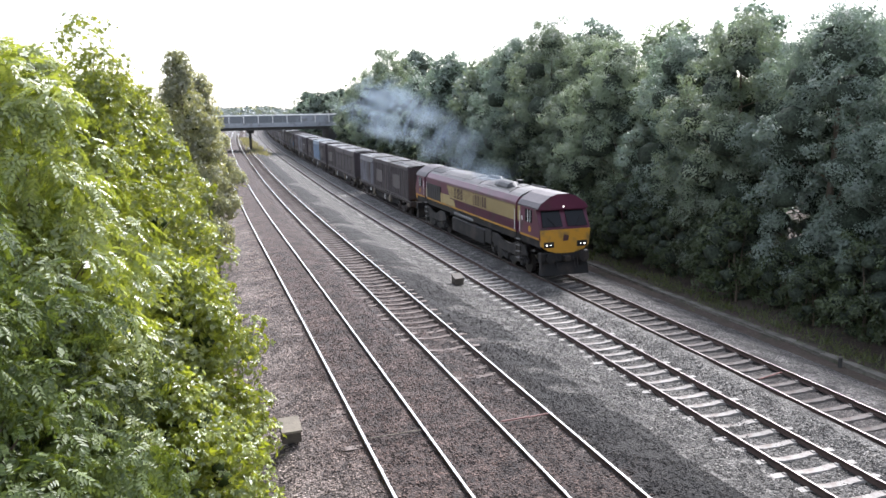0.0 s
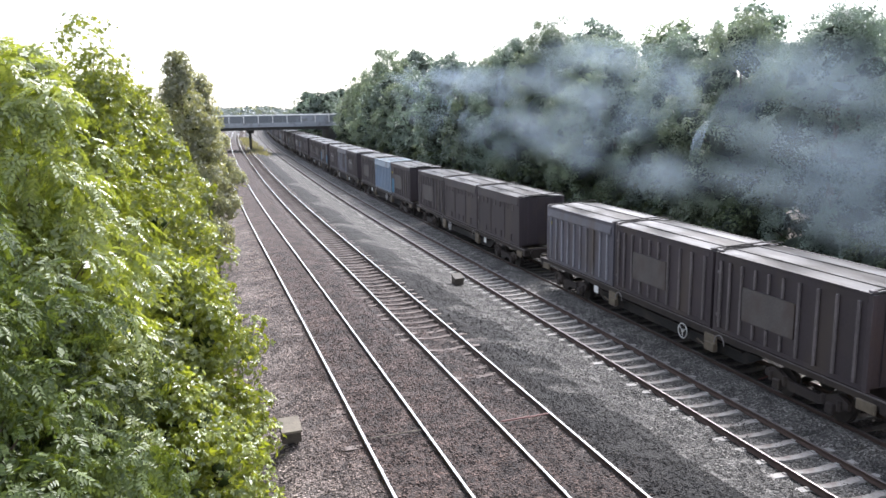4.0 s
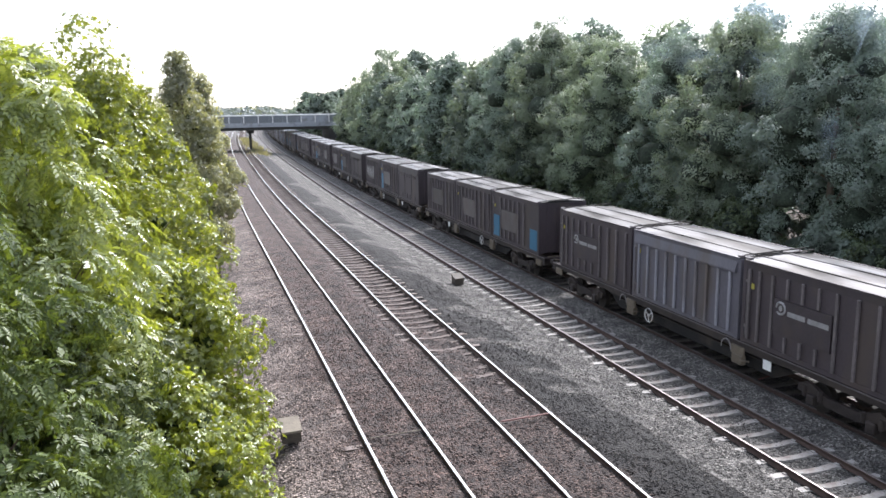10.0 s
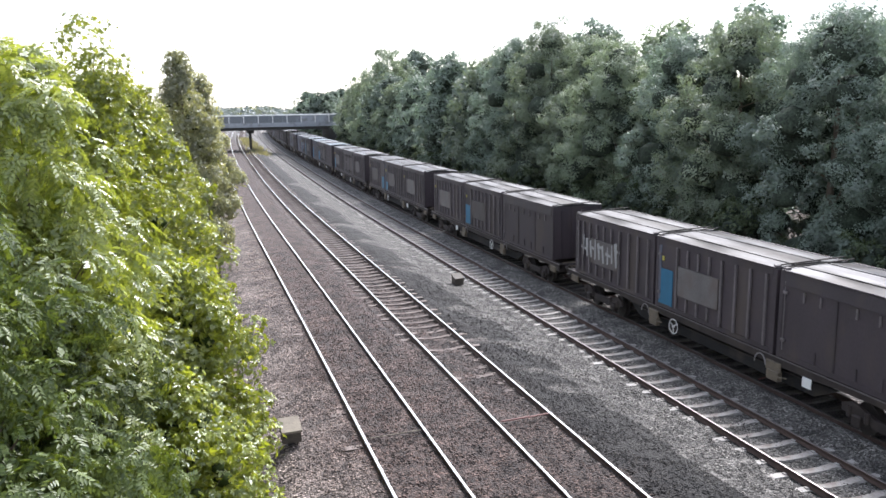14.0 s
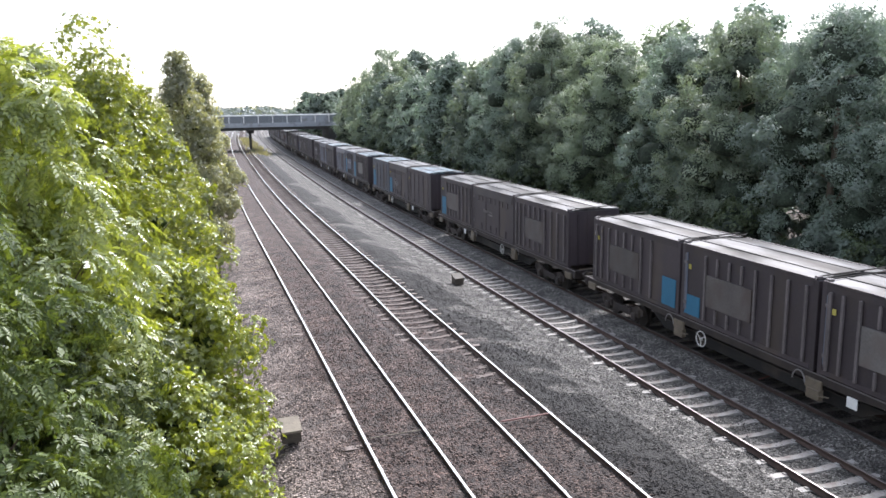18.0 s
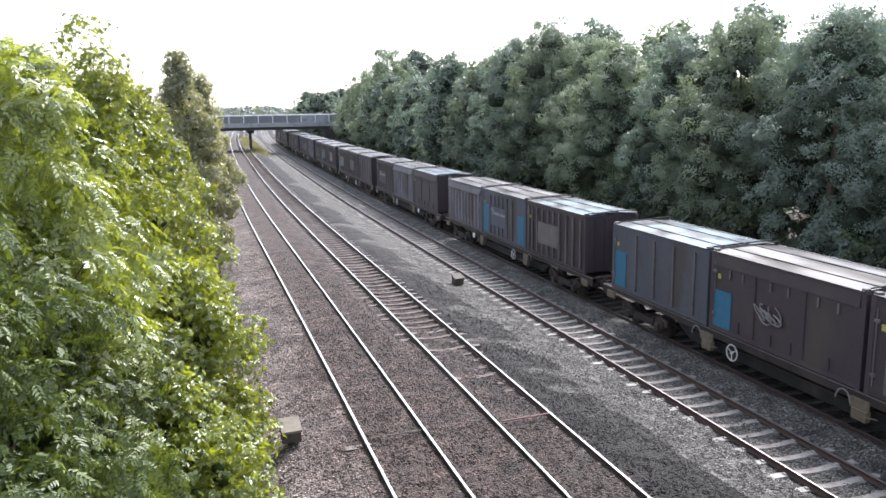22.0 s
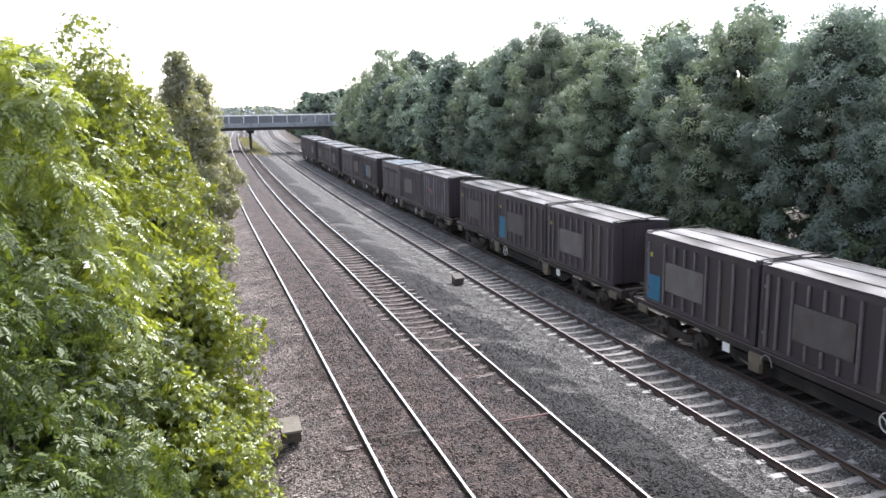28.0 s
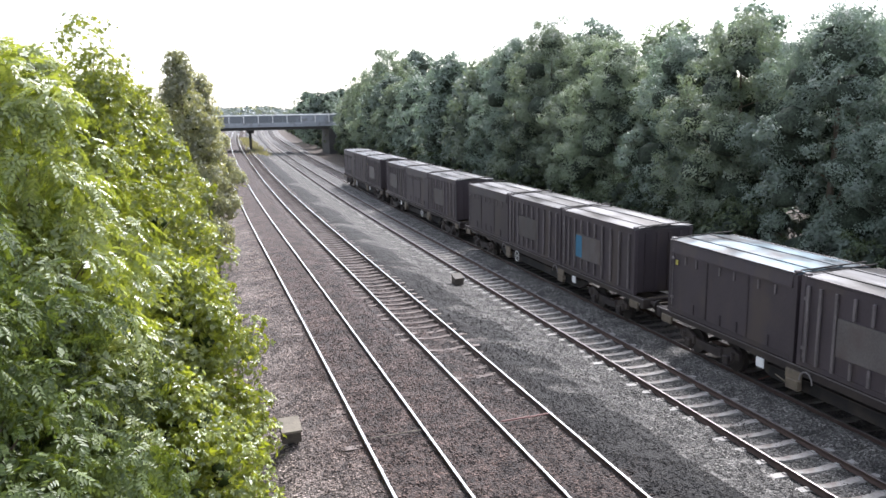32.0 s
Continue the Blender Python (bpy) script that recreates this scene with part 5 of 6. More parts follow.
PITCH = 20.8
CONT = 6.09
STEP = 6.22


def flat_wagon():
    """Sixty-foot container flat on two bogies; y = 0 at the middle."""
    w = empty("container_wagon")
    tagged(w, "rust-brown bogie container flat wagon with dirty white brake wheel", "rail wagon", "wagons of the train")
    L = 9.95
    for s in (-1, 1):
        bm = B()
        o = [(-L, 1.03), (-L, 1.22), (L, 1.22), (L, 1.03), (5.4, 1.03), (4.6, 0.98), (-4.6, 0.98), (-5.4, 1.03)]
        plate(bm, o, s * 1.08, s * 1.22)
        part("side_sill", bm, M_WAGON, w)
        # Added plates that keep light out from under the wagon.
        part("girder", plate(B(), [(-5.2, 0.84), (5.2, 0.84), (4.4, 0.42), (-4.4, 0.42)], s * 0.84, s * 0.94), M_BLACK, w, "added black plate that blocks light under the wagon")
        part("sill_rail", box(B(), min(s * 1.22, s * 1.25), max(s * 1.22, s * 1.25), -L, L, 1.20, 1.235), M_RIB, w, "worn bright top edge")
        for y in (-9.3, -3.1, 3.1, 9.3):
            part("pipe_bracket", box(B(), min(s * 1.2, s * 1.28), max(s * 1.2, s * 1.28), y - 0.30, y + 0.30, 0.78, 1.06, 0.02), M_BRACKET, w, "pale dusty bracket")
        wy, wz, wr = 1.72, 0.80, 0.25
        bm = ring(B(), (s * 1.34, wy, wz), (1, 0, 0), wr, 0.022, 18, 5)
        for a in (0.5, 2.59, 4.69):
            rod(bm, (s * 1.34, wy, wz), (s * 1.34, wy + wr * math.cos(a), wz + wr * math.sin(a)), 0.018, 5)
        rod(bm, (s * 1.30, wy, wz), (s * 1.37, wy, wz), 0.05, 8)
        part("brake_wheel", bm, M_WHEEL, w, "dirty white spoked brake hand wheel")
        part("wheel_spindle", rod(B(), (s * 0.9, wy, wz), (s * 1.32, wy, wz), 0.03, 6), M_WAGON, w)
        for y in (3.1, -3.1):
            bm = box(B(), min(s * 1.12, s * 1.30), max(s * 1.12, s * 1.30), y - 0.26, y + 0.22, 0.50, 0.80, 0.02)
            part("valve_box", bm, M_BRACKET, w, "dusty ochre brake valve box")
            q = [(s * 1.29, y + 0.5 + 0.24 * math.cos(k * 0.52), 0.86 + 0.30 * math.sin(k * 0.52)) for k in range(7)]
            part("looped_pipe", sweep(B(), q, 0.022), M_FADED, w, "pale looped air pipe")
            part("valve_lever", rod(B(), (s * 1.31, y - 0.62, 0.74), (s * 1.31, y - 0.22, 0.66), 0.02, 5), M_BRACKET, w)
        part("data_plate", box(B(), min(s * 1.25, s * 1.28), max(s * 1.25, s * 1.28), -4.60, -4.28, 0.72, 1.0), M_WHITE, w, "small white data plate")
        for e in (-1, 1):
            part("buffer", rod(B(), (s * 0.87, e * L, 1.08), (s * 0.87, e * (L + 0.43), 1.08), 0.09, 8), M_WAGON, w)
            part("buffer_head", rod(B(), (s * 0.87, e * (L + 0.40), 1.08), (s * 0.87, e * (L + 0.45), 1.08), 0.22, 12), M_STEEL, w)
    part("floor_pan", box(B(), -1.07, 1.07, -4.4, 4.4, 0.80, 0.83), M_WAGON, w)
    for e in (-1, 1):
        part("headstock", box(B(), -1.25, 1.25, min(e * (L - 0.25), e * L), max(e * (L - 0.25), e * L), 0.88, 1.22, 0.02), M_WAGON, w)
        part("coupling", rod(B(), (0, e * L, 0.95), (0, e * (L + 0.42), 0.86), 0.06, 6), M_STEEL, w)
        part("end_lever", rod(B(), (-1.1, e * (L + 0.06), 1.30), (1.1, e * (L + 0.06), 1.30), 0.025, 6), M_BRACKET, w)
    for y in (-7.5, -5.0, -2.5, 0, 2.5, 5.0, 7.5):
        part("cross_member", box(B(), -1.08, 1.08, y - 0.1, y + 0.1, 0.96, 1.18), M_WAGON, w)
    part("centre_sill", box(B(), -0.25, 0.25, -L + 0.2, L - 0.2, 0.84, 1.16), M_WAGON, w)
    part("brake_gear", box(B(), -0.9, 0.9, 1.0, 3.2, 0.5, 0.85, 0.04), M_WAGON, w)
    for y in (-7.1, 7.1):
        bogie(w, y, (-1.0, 1.0), 0.42, M_WAGON)
    return w


M_FADED = mat("faded_lettering_paint", (0.19, 0.175, 0.17), 0.7, spread=0.3)
M_BRACKET = mat("dusty_bracket", (0.13, 0.105, 0.075), 0.7, spread=0.4, scale=4)

M_WHEEL = mat("grimy_white_wheel_paint", (0.52, 0.51, 0.49), 0.6, spread=0.3, scale=6, fine=30)
M_STRIP = mat("pale_blue_worn_strip", (0.12, 0.135, 0.175), 0.6, spread=0.3, scale=3, fine=20, stretch=(1, 1, 0.3))

Z0, Z1 = 1.25, 3.74          # container floor and top above the rail


def container(style, paint, lid, words, rear_blue=0, front_blue=0, extra="", tag=True):
    """A twenty-foot waste container: posts, sides with ribs, panel, ends and a lid. The rear is +y."""
    c = empty("waste_container")
    tagged(c, words, "container", "containers of the train")
    h = CONT / 2
    W = 1.25
    part("side_sheet", box(B(), -W + 0.02, -W + 0.08, -h + 0.1, h - 0.1, Z0 + 0.12, Z1 - 0.12), paint, c)
    part("side_sheet", box(B(), W - 0.08, W - 0.02, -h + 0.1, h - 0.1, Z0 + 0.12, Z1 - 0.12), paint, c)
    for e in (-1, 1):
        part("end_wall", box(B(), -W + 0.1, W - 0.1, min(e * (h - 0.12), e * (h - 0.04)), max(e * (h - 0.12), e * (h - 0.04)), Z0 + 0.1, Z1 - 0.014), paint, c)
        for x in (-0.75, -0.25, 0.25, 0.75):
            part("end_rib", box(B(), x - 0.05, x + 0.05, min(e * (h - 0.04), e * h), max(e * (h - 0.04), e * h), Z0 + 0.12, Z1 - 0.14), paint, c)
        for s in (-1, 1):
            part("corner_post", box(B(), min(s * (W - 0.14), s * W), max(s * (W - 0.14), s * W), min(e * (h - 0.16), e * h), max(e * (h - 0.16), e * h), Z0, Z1, 0.012), paint, c)
    for s in (-1, 1):
        part("bottom_rail", box(B(), min(s * (W - 0.1), s * W), max(s * (W - 0.1), s * W), -h + 0.16, h - 0.16, Z0 + 0.02, Z0 + 0.16), paint, c)
        part("top_rail", box(B(), min(s * (W - 0.1), s * W), max(s * (W - 0.1), s * W), -h + 0.16, h - 0.16, Z1 - 0.2, Z1 - 0.02), paint, c)
    part("floor", box(B(), -W + 0.1, W - 0.1, -h + 0.1, h - 0.1, Z0 + 0.04, Z0 + 0.12), paint, c)
    def rib(y, w=0.05, za=Z0 + 0.16, zb=Z1 - 0.2, m=None, d=0.075):
        for s in (-1, 1):
            a, b = s * (W - 0.02), s * (W - 0.02 + d)
            part("side_rib", box(B(), min(a, b), max(a, b), y - w, y + w, za, zb, 0.012), m or paint, c)
    if style == "ribbed":
        for i in range(10):
            rib(-h + 0.45 + i * (CONT - 0.9) / 9, 0.05, m=M_RIB_BLUE if paint is M_BOX_BLUE else M_RIB_PALE, zb=Z1 - 0.44)
        for s in (-1, 1):
            part("sloping_eave", prism(B(), [(s * (W - 0.06), Z1 - 0.44), (s * (W + 0.07), Z1 - 0.44), (s * (W + 0.07), Z1 - 0.38), (s * (W - 0.02), Z1 - 0.022), (s * (W - 0.06), Z1 - 0.022)], -h + 0.17, h - 0.17), paint, c)
            for i in range(9):
                y = -h + 0.45 + (i + 0.5) * (CONT - 0.9) / 9
                part("side_recess", box(B(), min(s * (W - 0.022), s * (W - 0.008)), max(s * (W - 0.022), s * (W - 0.008)), y - 0.16, y + 0.16, Z0 + 0.22, Z1 - 0.5, 0.004), paint, c)
    elif style == "panel":
        for y in (-2.65, -1.95, -1.30, -0.62, 1.75, 2.3, 2.72):
            if not (y > 2.2 and rear_blue) and not (y < -1.9 and front_blue):
                rib(y, 0.045, m=M_RIB)
        for y in (0.0, 0.58, 1.16):
            rib(y, 0.04, za=Z1 - 0.78, m=M_RIB)
            rib(y, 0.04, zb=Z0 + 0.62, m=M_RIB)
        for s in (-1, 1):
            part("side_panel", plate(B(), [(-0.5, Z0 + 0.66), (1.66, Z0 + 0.66), (1.66, Z1 - 0.82), (-0.5, Z1 - 0.82)], s * (W - 0.02), s * (W + 0.035)), M_BOX_PANEL_LIGHT if extra == "light" else M_SLATE_PANEL if paint is M_BOX_SLATE else paint if extra == "logo" else M_BOX_PANEL, c,
                 "bare grey rectangular panel")
    elif style == "plain":
        for y in (-1.05, 0.95):
            rib(y, 0.03, d=0.03)
        for y in (-2.2, -1.5, -0.4, 0.3, 1.5, 2.1):
            rib(y, 0.035, za=Z1 - 0.72, zb=Z1 - 0.44, d=0.045, m=M_RIB)
        for y in (-2.0, -0.6, 0.2, 1.6):
            rib(y, 0.03, za=Z0 + 0.18, zb=Z0 + 0.52, d=0.04)
        for s in (-1, 1):
            part("top_band", prism(B(), [(s * (W - 0.04), Z1 - 0.40), (s * (W + 0.03), Z1 - 0.40), (s * (W + 0.03), Z1 - 0.36), (s * W, Z1 - 0.022), (s * (W - 0.04), Z1 - 0.022)], -h + 0.17, h - 0.17), paint, c)
    else:
        for y in (-2.3, -1.1, 0.1, 1.3, 2.4):
            if y > 2.2 and rear_blue:
                continue
            rib(y, 0.04, d=0.06, m=M_RIB_PALE if extra == "redgraffiti" else M_RIB)
        if extra == "redgraffiti":
            for y in (-1.7, -0.5, 1.9):
                rib(y, 0.03, d=0.05, m=M_RIB_PALE)
    for on, y in ((rear_blue, h - 0.62), (front_blue, -h + 0.62)):
        if on:
            za, zb = Z0 + 0.16, Z0 + 0.16 + on * 0.9
            for s in (-1, 1):
                part("blue_patch", plate(B(), [(y - 0.42, za), (y + 0.40, za), (y + 0.40, zb), (y - 0.42, zb)], s * (W - 0.02), s * (W + 0.004)), M_PATCH_BLUE, c, "bright blue repaint patch")
    if tag:
        for s in (-1, 1):
            part("label_plate", plate(B(), [(h - 0.52, Z1 - 0.78), (h - 0.40, Z1 - 0.78), (h - 0.40, Z1 - 0.62), (h - 0.52, Z1 - 0.62)], s * (W - 0.01), s * (W + 0.02)), M_TAG, c, "small yellow label plate")
    for s in (-1, 1):
        if extra in ("strip", "light"):
            part("worn_strip", plate(B(), [(h - 0.34, Z0 + 0.3), (h - 0.19, Z0 + 0.3), (h - 0.19, Z1 - 0.3), (h - 0.32, Z1 - 0.24)], s * (W - 0.02), s * (W + 0.012)), M_STRIP, c, "pale blue worn paint strip")
        if extra == "bluepanel":
            part("blue_patch", plate(B(), [(1.08, Z0 + 0.7), (1.62, Z0 + 0.7), (1.62, Z1 - 0.86), (1.08, Z1 - 0.86)], s * (W + 0.036), s * (W + 0.041)), M_PATCH_BLUE, c, "blue corner on the grey panel")
        part("door_bar", rod(B(), (s * (W + 0.015), h - 0.24, Z0 + 0.25), (s * (W + 0.015), h - 0.24, Z1 - 0.26), 0.016, 5), M_RIB, c)
        for za in (Z0 + 0.5, Z1 - 0.62):
            part("door_latch", box(B(), min(s * (W - 0.02), s * (W + 0.04)), max(s * (W - 0.02), s * (W + 0.04)), h - 0.33, h - 0.17, za, za + 0.09, 0.01), M_RIB, c)
        x0, x1 = s * (W + 0.037), s * (W + 0.043)
        if extra == "logo":
            part("logo_disc", sweep(B(), [(x0, 1.36 + 0.17 * math.cos(k * 0.29), Z0 + 1.42 + 0.17 * math.sin(k * 0.29)) for k in range(20)], 0.036, 4), M_LOGO, c, "round worn white ring emblem")
            part("logo_core", plate(B(), [(1.36 + 0.07 * math.cos(k * math.pi / 4), Z0 + 1.42 + 0.09 * math.sin(k * math.pi / 4)) for k in range(8)], x0, x1), M_LOGO, c)
            for a, b in ((1.08, 0.42), (0.32, -0.42)):
                part("logo_bar", plate(B(), [(b, Z0 + 1.26), (a, Z0 + 1.26), (a, Z0 + 1.40), (b, Z0 + 1.40)], x0, x1), M_LOGO, c, "worn white lettering bar")
        elif extra == "text":
            for a, b, z, hh in ((1.15, 1.02, 1.22, 0.16), (0.92, 0.76, 1.20, 0.16), (0.68, 0.55, 1.22, 0.13), (0.40, -0.18, 1.08, 0.10), (0.30, -0.10, 1.26, 0.05)):
                part("logo_bar", plate(B(), [(b, Z0 + z), (a, Z0 + z), (a, Z0 + z + hh), (b, Z0 + z + hh)], x0, x1), M_FADED, c, "faded pale lettering")
        elif extra in ("redgraffiti", "scrawl"):
            rg = random.Random(14)
            for k in range(7):
                cy, cz, ry, rz, ph = (0.78 if extra == "redgraffiti" else 0.30) + rg.uniform(-0.32, 0.32), Z0 + (1.42 if extra == "redgraffiti" else 1.12) + rg.uniform(-0.16, 0.16), rg.uniform(0.14, 0.34), rg.uniform(0.10, 0.24), rg.uniform(0, 6)
                pts = [(x0 + s * 0.012 * k, cy + ry * math.cos(ph + j * 0.42), cz + rz * math.sin(ph * 1.3 + j * 0.42)) for j in range(13)]
                part("spray_stroke", sweep(B(), pts, rg.uniform(0.018, 0.034), 4), M_GRAFFITI_RED if extra == "redgraffiti" else M_FADED, c)
        elif extra == "graffiti":
            rg = random.Random(6)
            for k in range(9):
                y = 2.2 - k * 0.34
                zb = Z0 + rg.uniform(0.75, 0.95)
                zt = Z0 + rg.uniform(1.45, 1.75)
                o = [(y, zb), (y + 0.12, zb - 0.05), (y + 0.17 + rg.uniform(-0.1, 0.1), zt), (y + 0.03 + rg.uniform(-0.1, 0.1), zt + 0.06)]
                part("spray_stroke", plate(B(), o, x0 + s * 0.0005 * k, x1 + s * 0.0005 * k), M_GRAFFITI, c)
                if k % 2 == 0:
                    z = rg.uniform(zb + 0.2, zt - 0.15)
                    part("spray_stroke", plate(B(), [(y - 0.18, z), (y + 0.24, z + 0.05), (y + 0.24, z + 0.16), (y - 0.18, z + 0.11)], x0 + s * 0.004, x1 + s * 0.004), M_GRAFFITI, c)
    # lid: two shallow leaves with a ridge, hinge bar and end handles
    lidp = part("lid", prism(B(), [(-W - 0.02, Z1 - 0.01), (W + 0.02, Z1 - 0.01), (W + 0.02, Z1 + 0.03), (0.3, Z1 + 0.10), (-0.3, Z1 + 0.10), (-W - 0.02, Z1 + 0.03)], -h + 0.06, h - 0.06), lid, c)
    part("lid_bead", box(B(), -0.64, -0.58, -h + 0.1, h - 0.1, Z1 + 0.05, Z1 + 0.10), lid, lidp)
    part("lid_bead", box(B(), 0.26, 0.34, -h + 0.1, h - 0.1, Z1 + 0.085, Z1 + 0.125), lid, lidp)
    for s in (-1, 1):
        part("lid_edge", box(B(), min(s * (W - 0.03), s * (W + 0.03)), max(s * (W - 0.03), s * (W + 0.03)), -h + 0.06, h - 0.06, Z1 + 0.0, Z1 + 0.05), paint, lidp)
    for e in (-1, 1):
        part("lid_bar", rod(B(), (-W + 0.05, e * (h - 0.12), Z1 + 0.09), (W - 0.05, e * (h - 0.12), Z1 + 0.17), 0.022, 6), M_BLACK, lidp, "dark locking bar")
        part("lid_catch", box(B(), -W + 0.02, -W + 0.2, min(e * (h - 0.2), e * (h - 0.05)), max(e * (h - 0.2), e * (h - 0.05)), Z1 + 0.03, Z1 + 0.11, 0.015), M_RIB, lidp)
    return c


M_SLATE_PANEL = mat("slate_blue_side_panel", (0.075, 0.085, 0.12), 0.55, spread=0.2, scale=1.4, fine=20, bump=0.05)
M_BOX_PANEL_LIGHT = mat("light_bare_side_panel", (0.135, 0.125, 0.12), 0.6, spread=0.25, scale=1.4, fine=20, bump=0.06, stain=(0.12, 0.1, 0.09), stain_amount=0.35, stain_scale=1.2)

KINDS = {}


def kind(key):
    """Builds each sort of container once; later ones are copies."""
    a = {"P": ("panel", M_BOX_BROWN, M_LID, "soot-brown steel waste container with bare grey side panel", 0, 0, "", False),
         "PB": ("panel", M_BOX_BROWN, M_LID, "soot-brown waste container with grey panel and blue patch at its rear", 1.25, 0, "", True),
         "PBB": ("panel", M_BOX_BROWN, M_LID, "soot-brown waste container with grey panel and blue patches at both ends", 1.25, 1.1, "", True),
         "PF": ("panel", M_BOX_BROWN, M_LID, "soot-brown waste container with blue patch at its front", 0, 1.1, "", True),
         "PL": ("panel", M_BOX_BROWN, M_LID, "brown waste container with pale bare metal panel", 0, 0, "light", True),
         "PLB": ("panel", M_BOX_BROWN, M_LID, "brown waste container with pale bare panel and blue rear patch", 1.0, 0, "light", True),
         "S": ("plain", M_BOX_BROWN, M_LID, "plain smooth-sided dark brown waste container", 0, 0, "", False),
         "R": ("ribs", M_BOX_BROWN, M_LID, "dark brown waste container with upright side ribs", 0, 0, "", False),
         "RT": ("plain", M_BOX_BROWN, M_LID, "dark brown waste container with faded pale scrawl and blue patch", 1.3, 0, "scrawl", True),
         "T": ("plain", M_BOX_BROWN, M_LID, "dark brown waste container with small faded lettering", 0, 0, "text", False),
         "B": ("ribbed", M_BOX_BLUE, M_LID_BLUE, "pale blue ribbed waste container, cleaner than the rest", 0, 0, "", True),
         "G": ("ribbed", M_BOX_GREY, M_LID, "faded grey ribbed waste container with rusty streaks", 0, 0, "", True),
         "L": ("panel", M_BOX_BROWN, M_LID, "dark waste container with a white emblem and lettering on its side", 0, 0, "logo", True),
         "LB": ("panel", M_BOX_SLATE, M_LID, "slate waste container with white emblem and blue patches at both ends", 1.7, 1.6, "logo", True),
         "SB": ("ribs", M_BOX_SLATE, M_LID_BLUE, "slate blue waste container with blue rear patch", 1.5, 0, "", True),
         "SL": ("ribs", M_BOX_BROWN, M_LID_BLUE, "dark brown waste container with faded blue lid", 0, 0, "", True),
         "PBL": ("panel", M_BOX_BROWN, M_LID, "soot-brown waste container with grey panel and blue rear patch", 1.4, 0, "light", True),
         "X": ("panel", M_BOX_BROWN, M_LID, "dark waste container sprayed with pale graffiti", 0, 0, "graffiti", False),
         "PS": ("panel", M_BOX_BROWN, M_LID, "soot-brown waste container with grey panel and pale blue rear strip", 0, 0, "strip", True),
         "PSB": ("panel", M_BOX_BROWN, M_LID, "soot-brown waste container with faint panel and small blue rear patch", 0.75, 0, "strip", True),
         "PBP": ("panel", M_BOX_BROWN, M_LID, "soot-brown waste container with a blue corner on its grey panel", 0, 0, "bluepanel", False),
         "PLL": ("panel", M_BOX_BROWN, M_LID_BLUE, "brown ribbed waste container with pale panel and faded blue lid", 0, 0, "light", True),
         "SLB": ("plain", M_BOX_BROWN, M_LID_BLUE, "smooth dark brown waste container with faded blue lid", 0, 0, "", True),
         "XR": ("ribs", M_BOX_BROWN, M_LID, "dark ribbed waste container with dull red graffiti", 0, 0, "redgraffiti", False)}[key]
    if key in KINDS:
        return copy_thing(KINDS[key], pose(0, 0, 0))
    KINDS[key] = container(a[0], a[1], a[2], a[3], a[4], a[5], a[6], a[7])
    return KINDS[key]


# front, middle and rear container of each wagon
LOADS = ("P P G", "S S P", "PB B P", "L G L", "PBB PS P", "S PBL X", "S PB PL", "PL PSB PF", "P T PB", "SL RT SB", "PLL LB G", "SLB G L", "R P PLB", "PL PB PS", "XR P SLB", "PBP P S", "P S P", "PL R S")
REAR_END = 77.25              # rear end of the first wagon's load at the start


def build_train():
    lo = locomotive()
    trains = [(lo, 44.55, 0.0, 0)]
    first = flat_wagon()
    for w, load in enumerate(LOADS):
        mid = REAR_END + PITCH * w - (2 * STEP + CONT) / 2 - (1.0 if w == 0 else 0.0)
        wag = first if w == 0 else copy_thing(first, pose(0, 0, 0))
        trains.append((wag, mid, 0.0, 0 if w % 2 else 180))
        for k, key in enumerate(load.split()):
            trains.append((kind(key), mid, (k - 1) * STEP, 0))
    return trains


def smoke_piece():
    """A lumpy curled sheet of smoke, 8.8 m long and 2.3 m wide."""
    vs, fs = [], []
    nx, ny = 8, 20
    for j in range(ny + 1):
        for i in range(nx + 1):
            x, y = -1.15 + 2.3 * i / nx, -4.4 + 8.8 * j / ny
            vs.append((x, y, 0.28 * (1 - (x / 1.15) ** 2) * (1 + 0.4 * math.sin(1.3 * y)) + 0.10 * fnoise(x, y, 1.3, 3)))
    for j in range(ny):
        for i in range(nx):
            a = j * (nx + 1) + i
            fs.append((a, a + 1, a + nx + 2, a + nx + 1))
    return raw("smoke_wisp", vs, fs, M_SMOKE, smooth=True)


def build_smoke():
    """Wisps left behind by the exhaust: where each leaves the stack and how high and far it spreads."""
    first = smoke_piece()
    tagged(first, "thin blue-grey diesel smoke hanging over the train", "smoke", "smoke of the locomotive")
    rnd = random.Random(21)
    out = []
    y = 138.0
    while y > 6.0:
        dense = 2 if y > 100 else 4
        for i in range(dense):
            ob = first if not out else copy_thing(first, pose(0, 0, 0))
            out.append((ob, y + rnd.uniform(-1.6, 1.6), rnd.uniform((0.0, 1.2, 2.6, 4.0)[i], (1.6, 3.2, 4.8, 6.4)[i]), rnd.uniform(0.40, 0.70), rnd.uniform(-38, 38), rnd.uniform(0.8, 1.5)))
        y -= 4.3
    return out


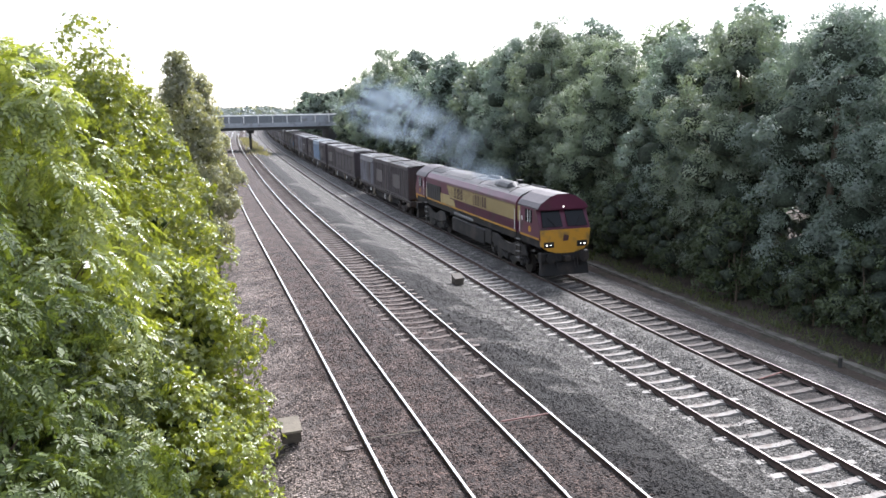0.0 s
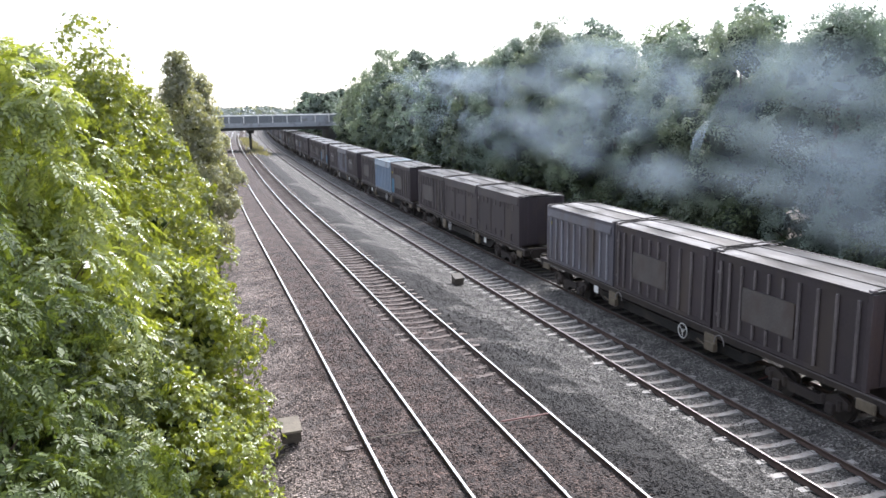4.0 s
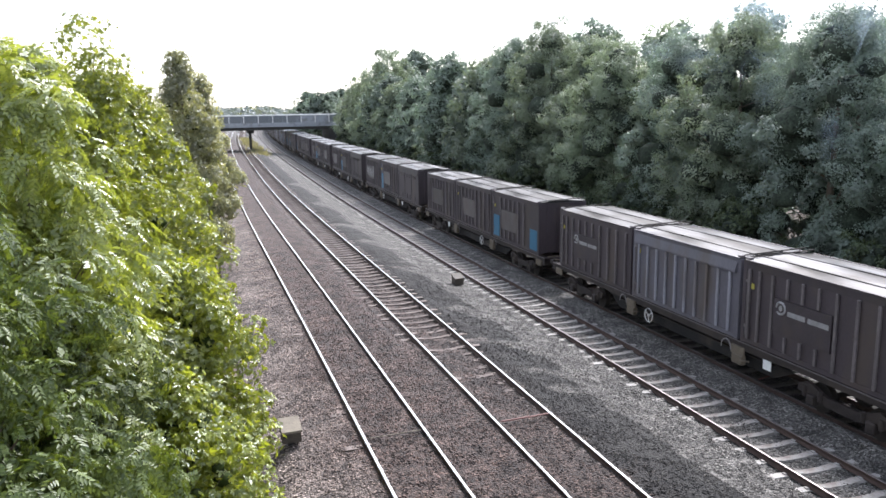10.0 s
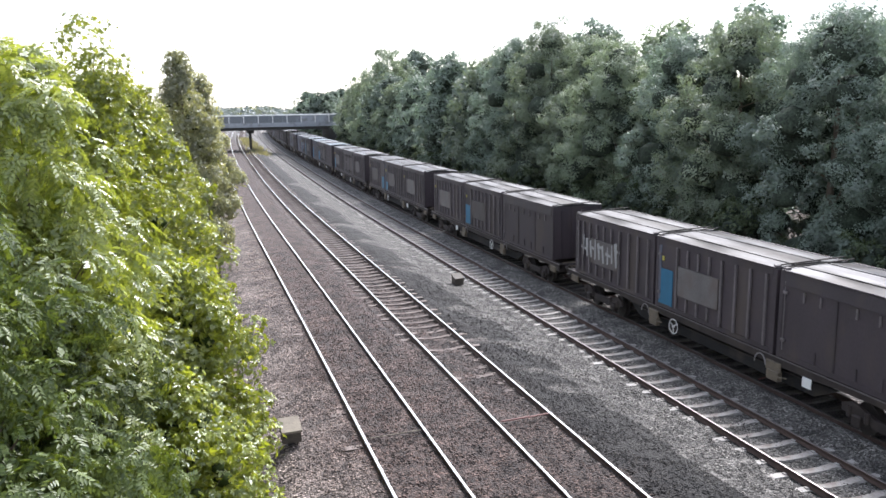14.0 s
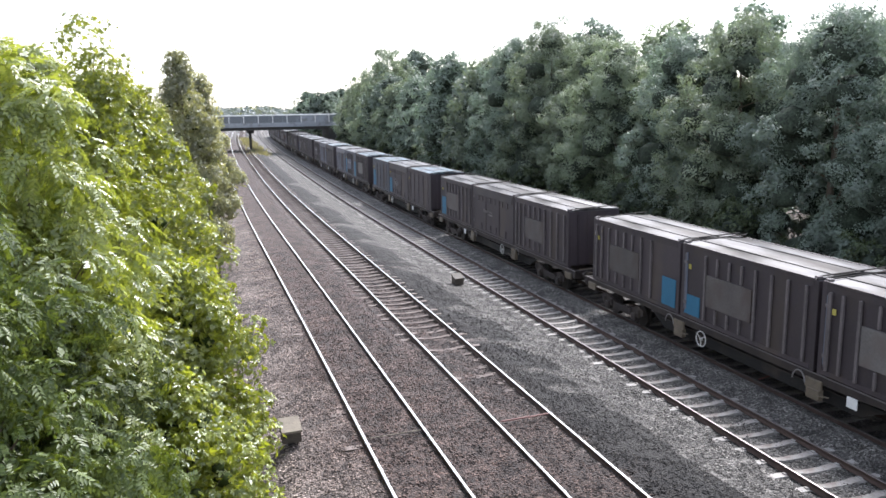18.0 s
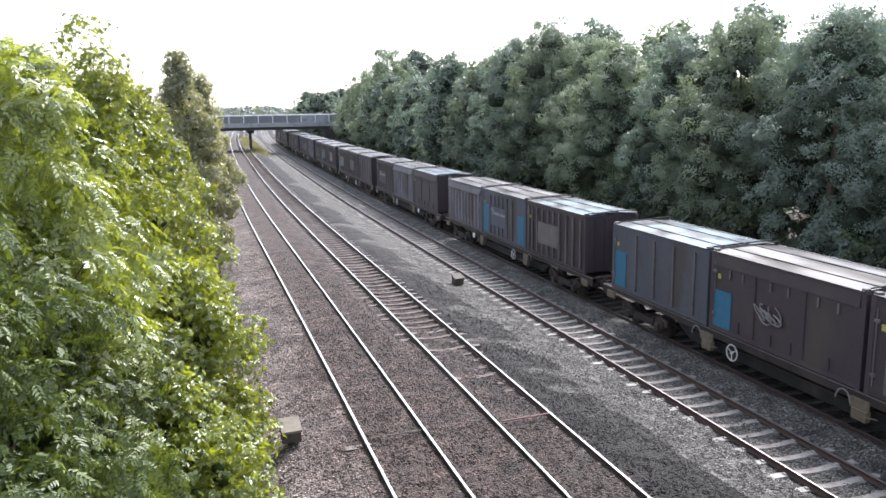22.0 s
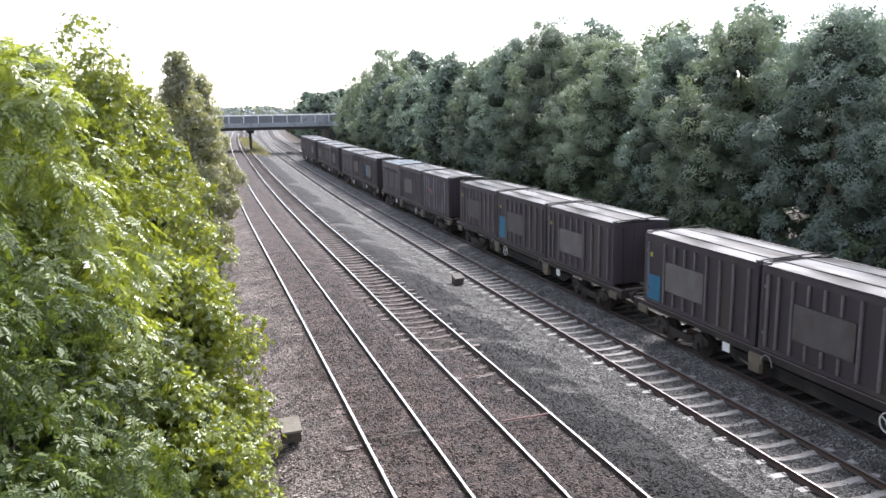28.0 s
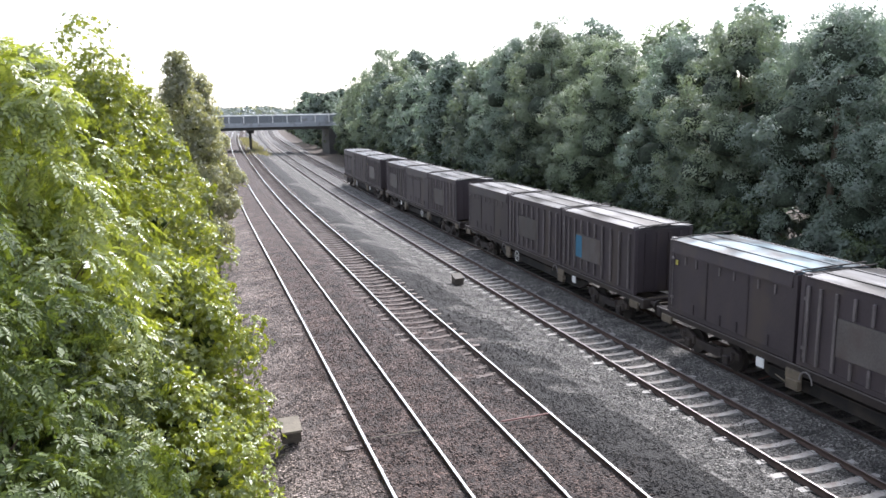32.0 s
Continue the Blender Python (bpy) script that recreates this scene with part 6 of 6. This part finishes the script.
def smoke_rows(y_left, rise, drift, tilt, pace):
    """Rides inside the casing to the place where it leaves, then rises, turns upright and drifts into the trees."""
    stack0 = 44.55 - 3.9
    left = (stack0 - y_left) / SPEED
    rows = []
    t = 0.0
    while t < left:
        yy = stack0 - run(t)
        rows.append((t, pose(TRACKS[3] + bend(yy) - 0.3, yy, LEVELS[3] + 2.95, 0, -68, 0)))
        t += 0.4
    ages = (0.0, 0.25, 0.6, 1.1, 1.8, 2.8, 4.2, 6.0, 8.0, 10.5, 13.5, 17.0, 22.0, 28.0)
    marks = sorted({round(max(0.0, left + a), 2) for a in ages if left + a <= 31.9} | {32.0})
    for t in marks:
        if rows and t - rows[-1][0] < 0.05:
            continue
        age = max(0.0, t - left)
        up = 1 - math.exp(-age / (1.4 * pace))
        grow = min(1.0, age / 2.5)
        x = TRACKS[3] + bend(y_left) - 0.3 + drift * age + 0.05 * age * age
        z = LEVELS[3] + 2.95 + 1.5 * min(1.0, age / 0.4) + rise * up + 0.2 * min(age, 12)
        rows.append((t, pose(min(x, 44.0), y_left - 0.25 * min(age, 12), z, grow * tilt, -68, tilt * 0.4 * grow)))
    return rows


def place_on_line(y, z=LEVELS[3]):
    return pose(TRACKS[3] + bend(y), y, z, 0, 0, -math.degrees(heading(y)))


def motions():
    """The train runs towards the camera at a steady pace; loads stay on their wagons."""
    for ob, y, along, turn in TRAIN:
        rows = []
        t = 0.0
        while t <= 32.01:
            yy = y - run(t)
            m = place_on_line(yy)
            rows.append((t, m @ pose(0, along, 0, 0, 0, turn)))
            t += 1.0 if yy > 60 else 2.0 if abs(t % 2) < 0.01 else 1.0
        if rows[-1][0] < 31.99:
            rows.append((32.0, place_on_line(y - run(32.0)) @ pose(0, along, 0, 0, 0, turn)))
        walk(ob, rows)
    for ob, y, rise, drift, tilt, pace in SMOKE:
        walk(ob, smoke_rows(y, rise, drift, tilt, pace))


build_ground()
build_bed()
build_stones()
build_bridge()
TRAIN = build_train()
SMOKE = build_smoke()
build_lineside()
build_left_trees()
build_right_trees()
build_far_trees()
build_tracks()
motions()
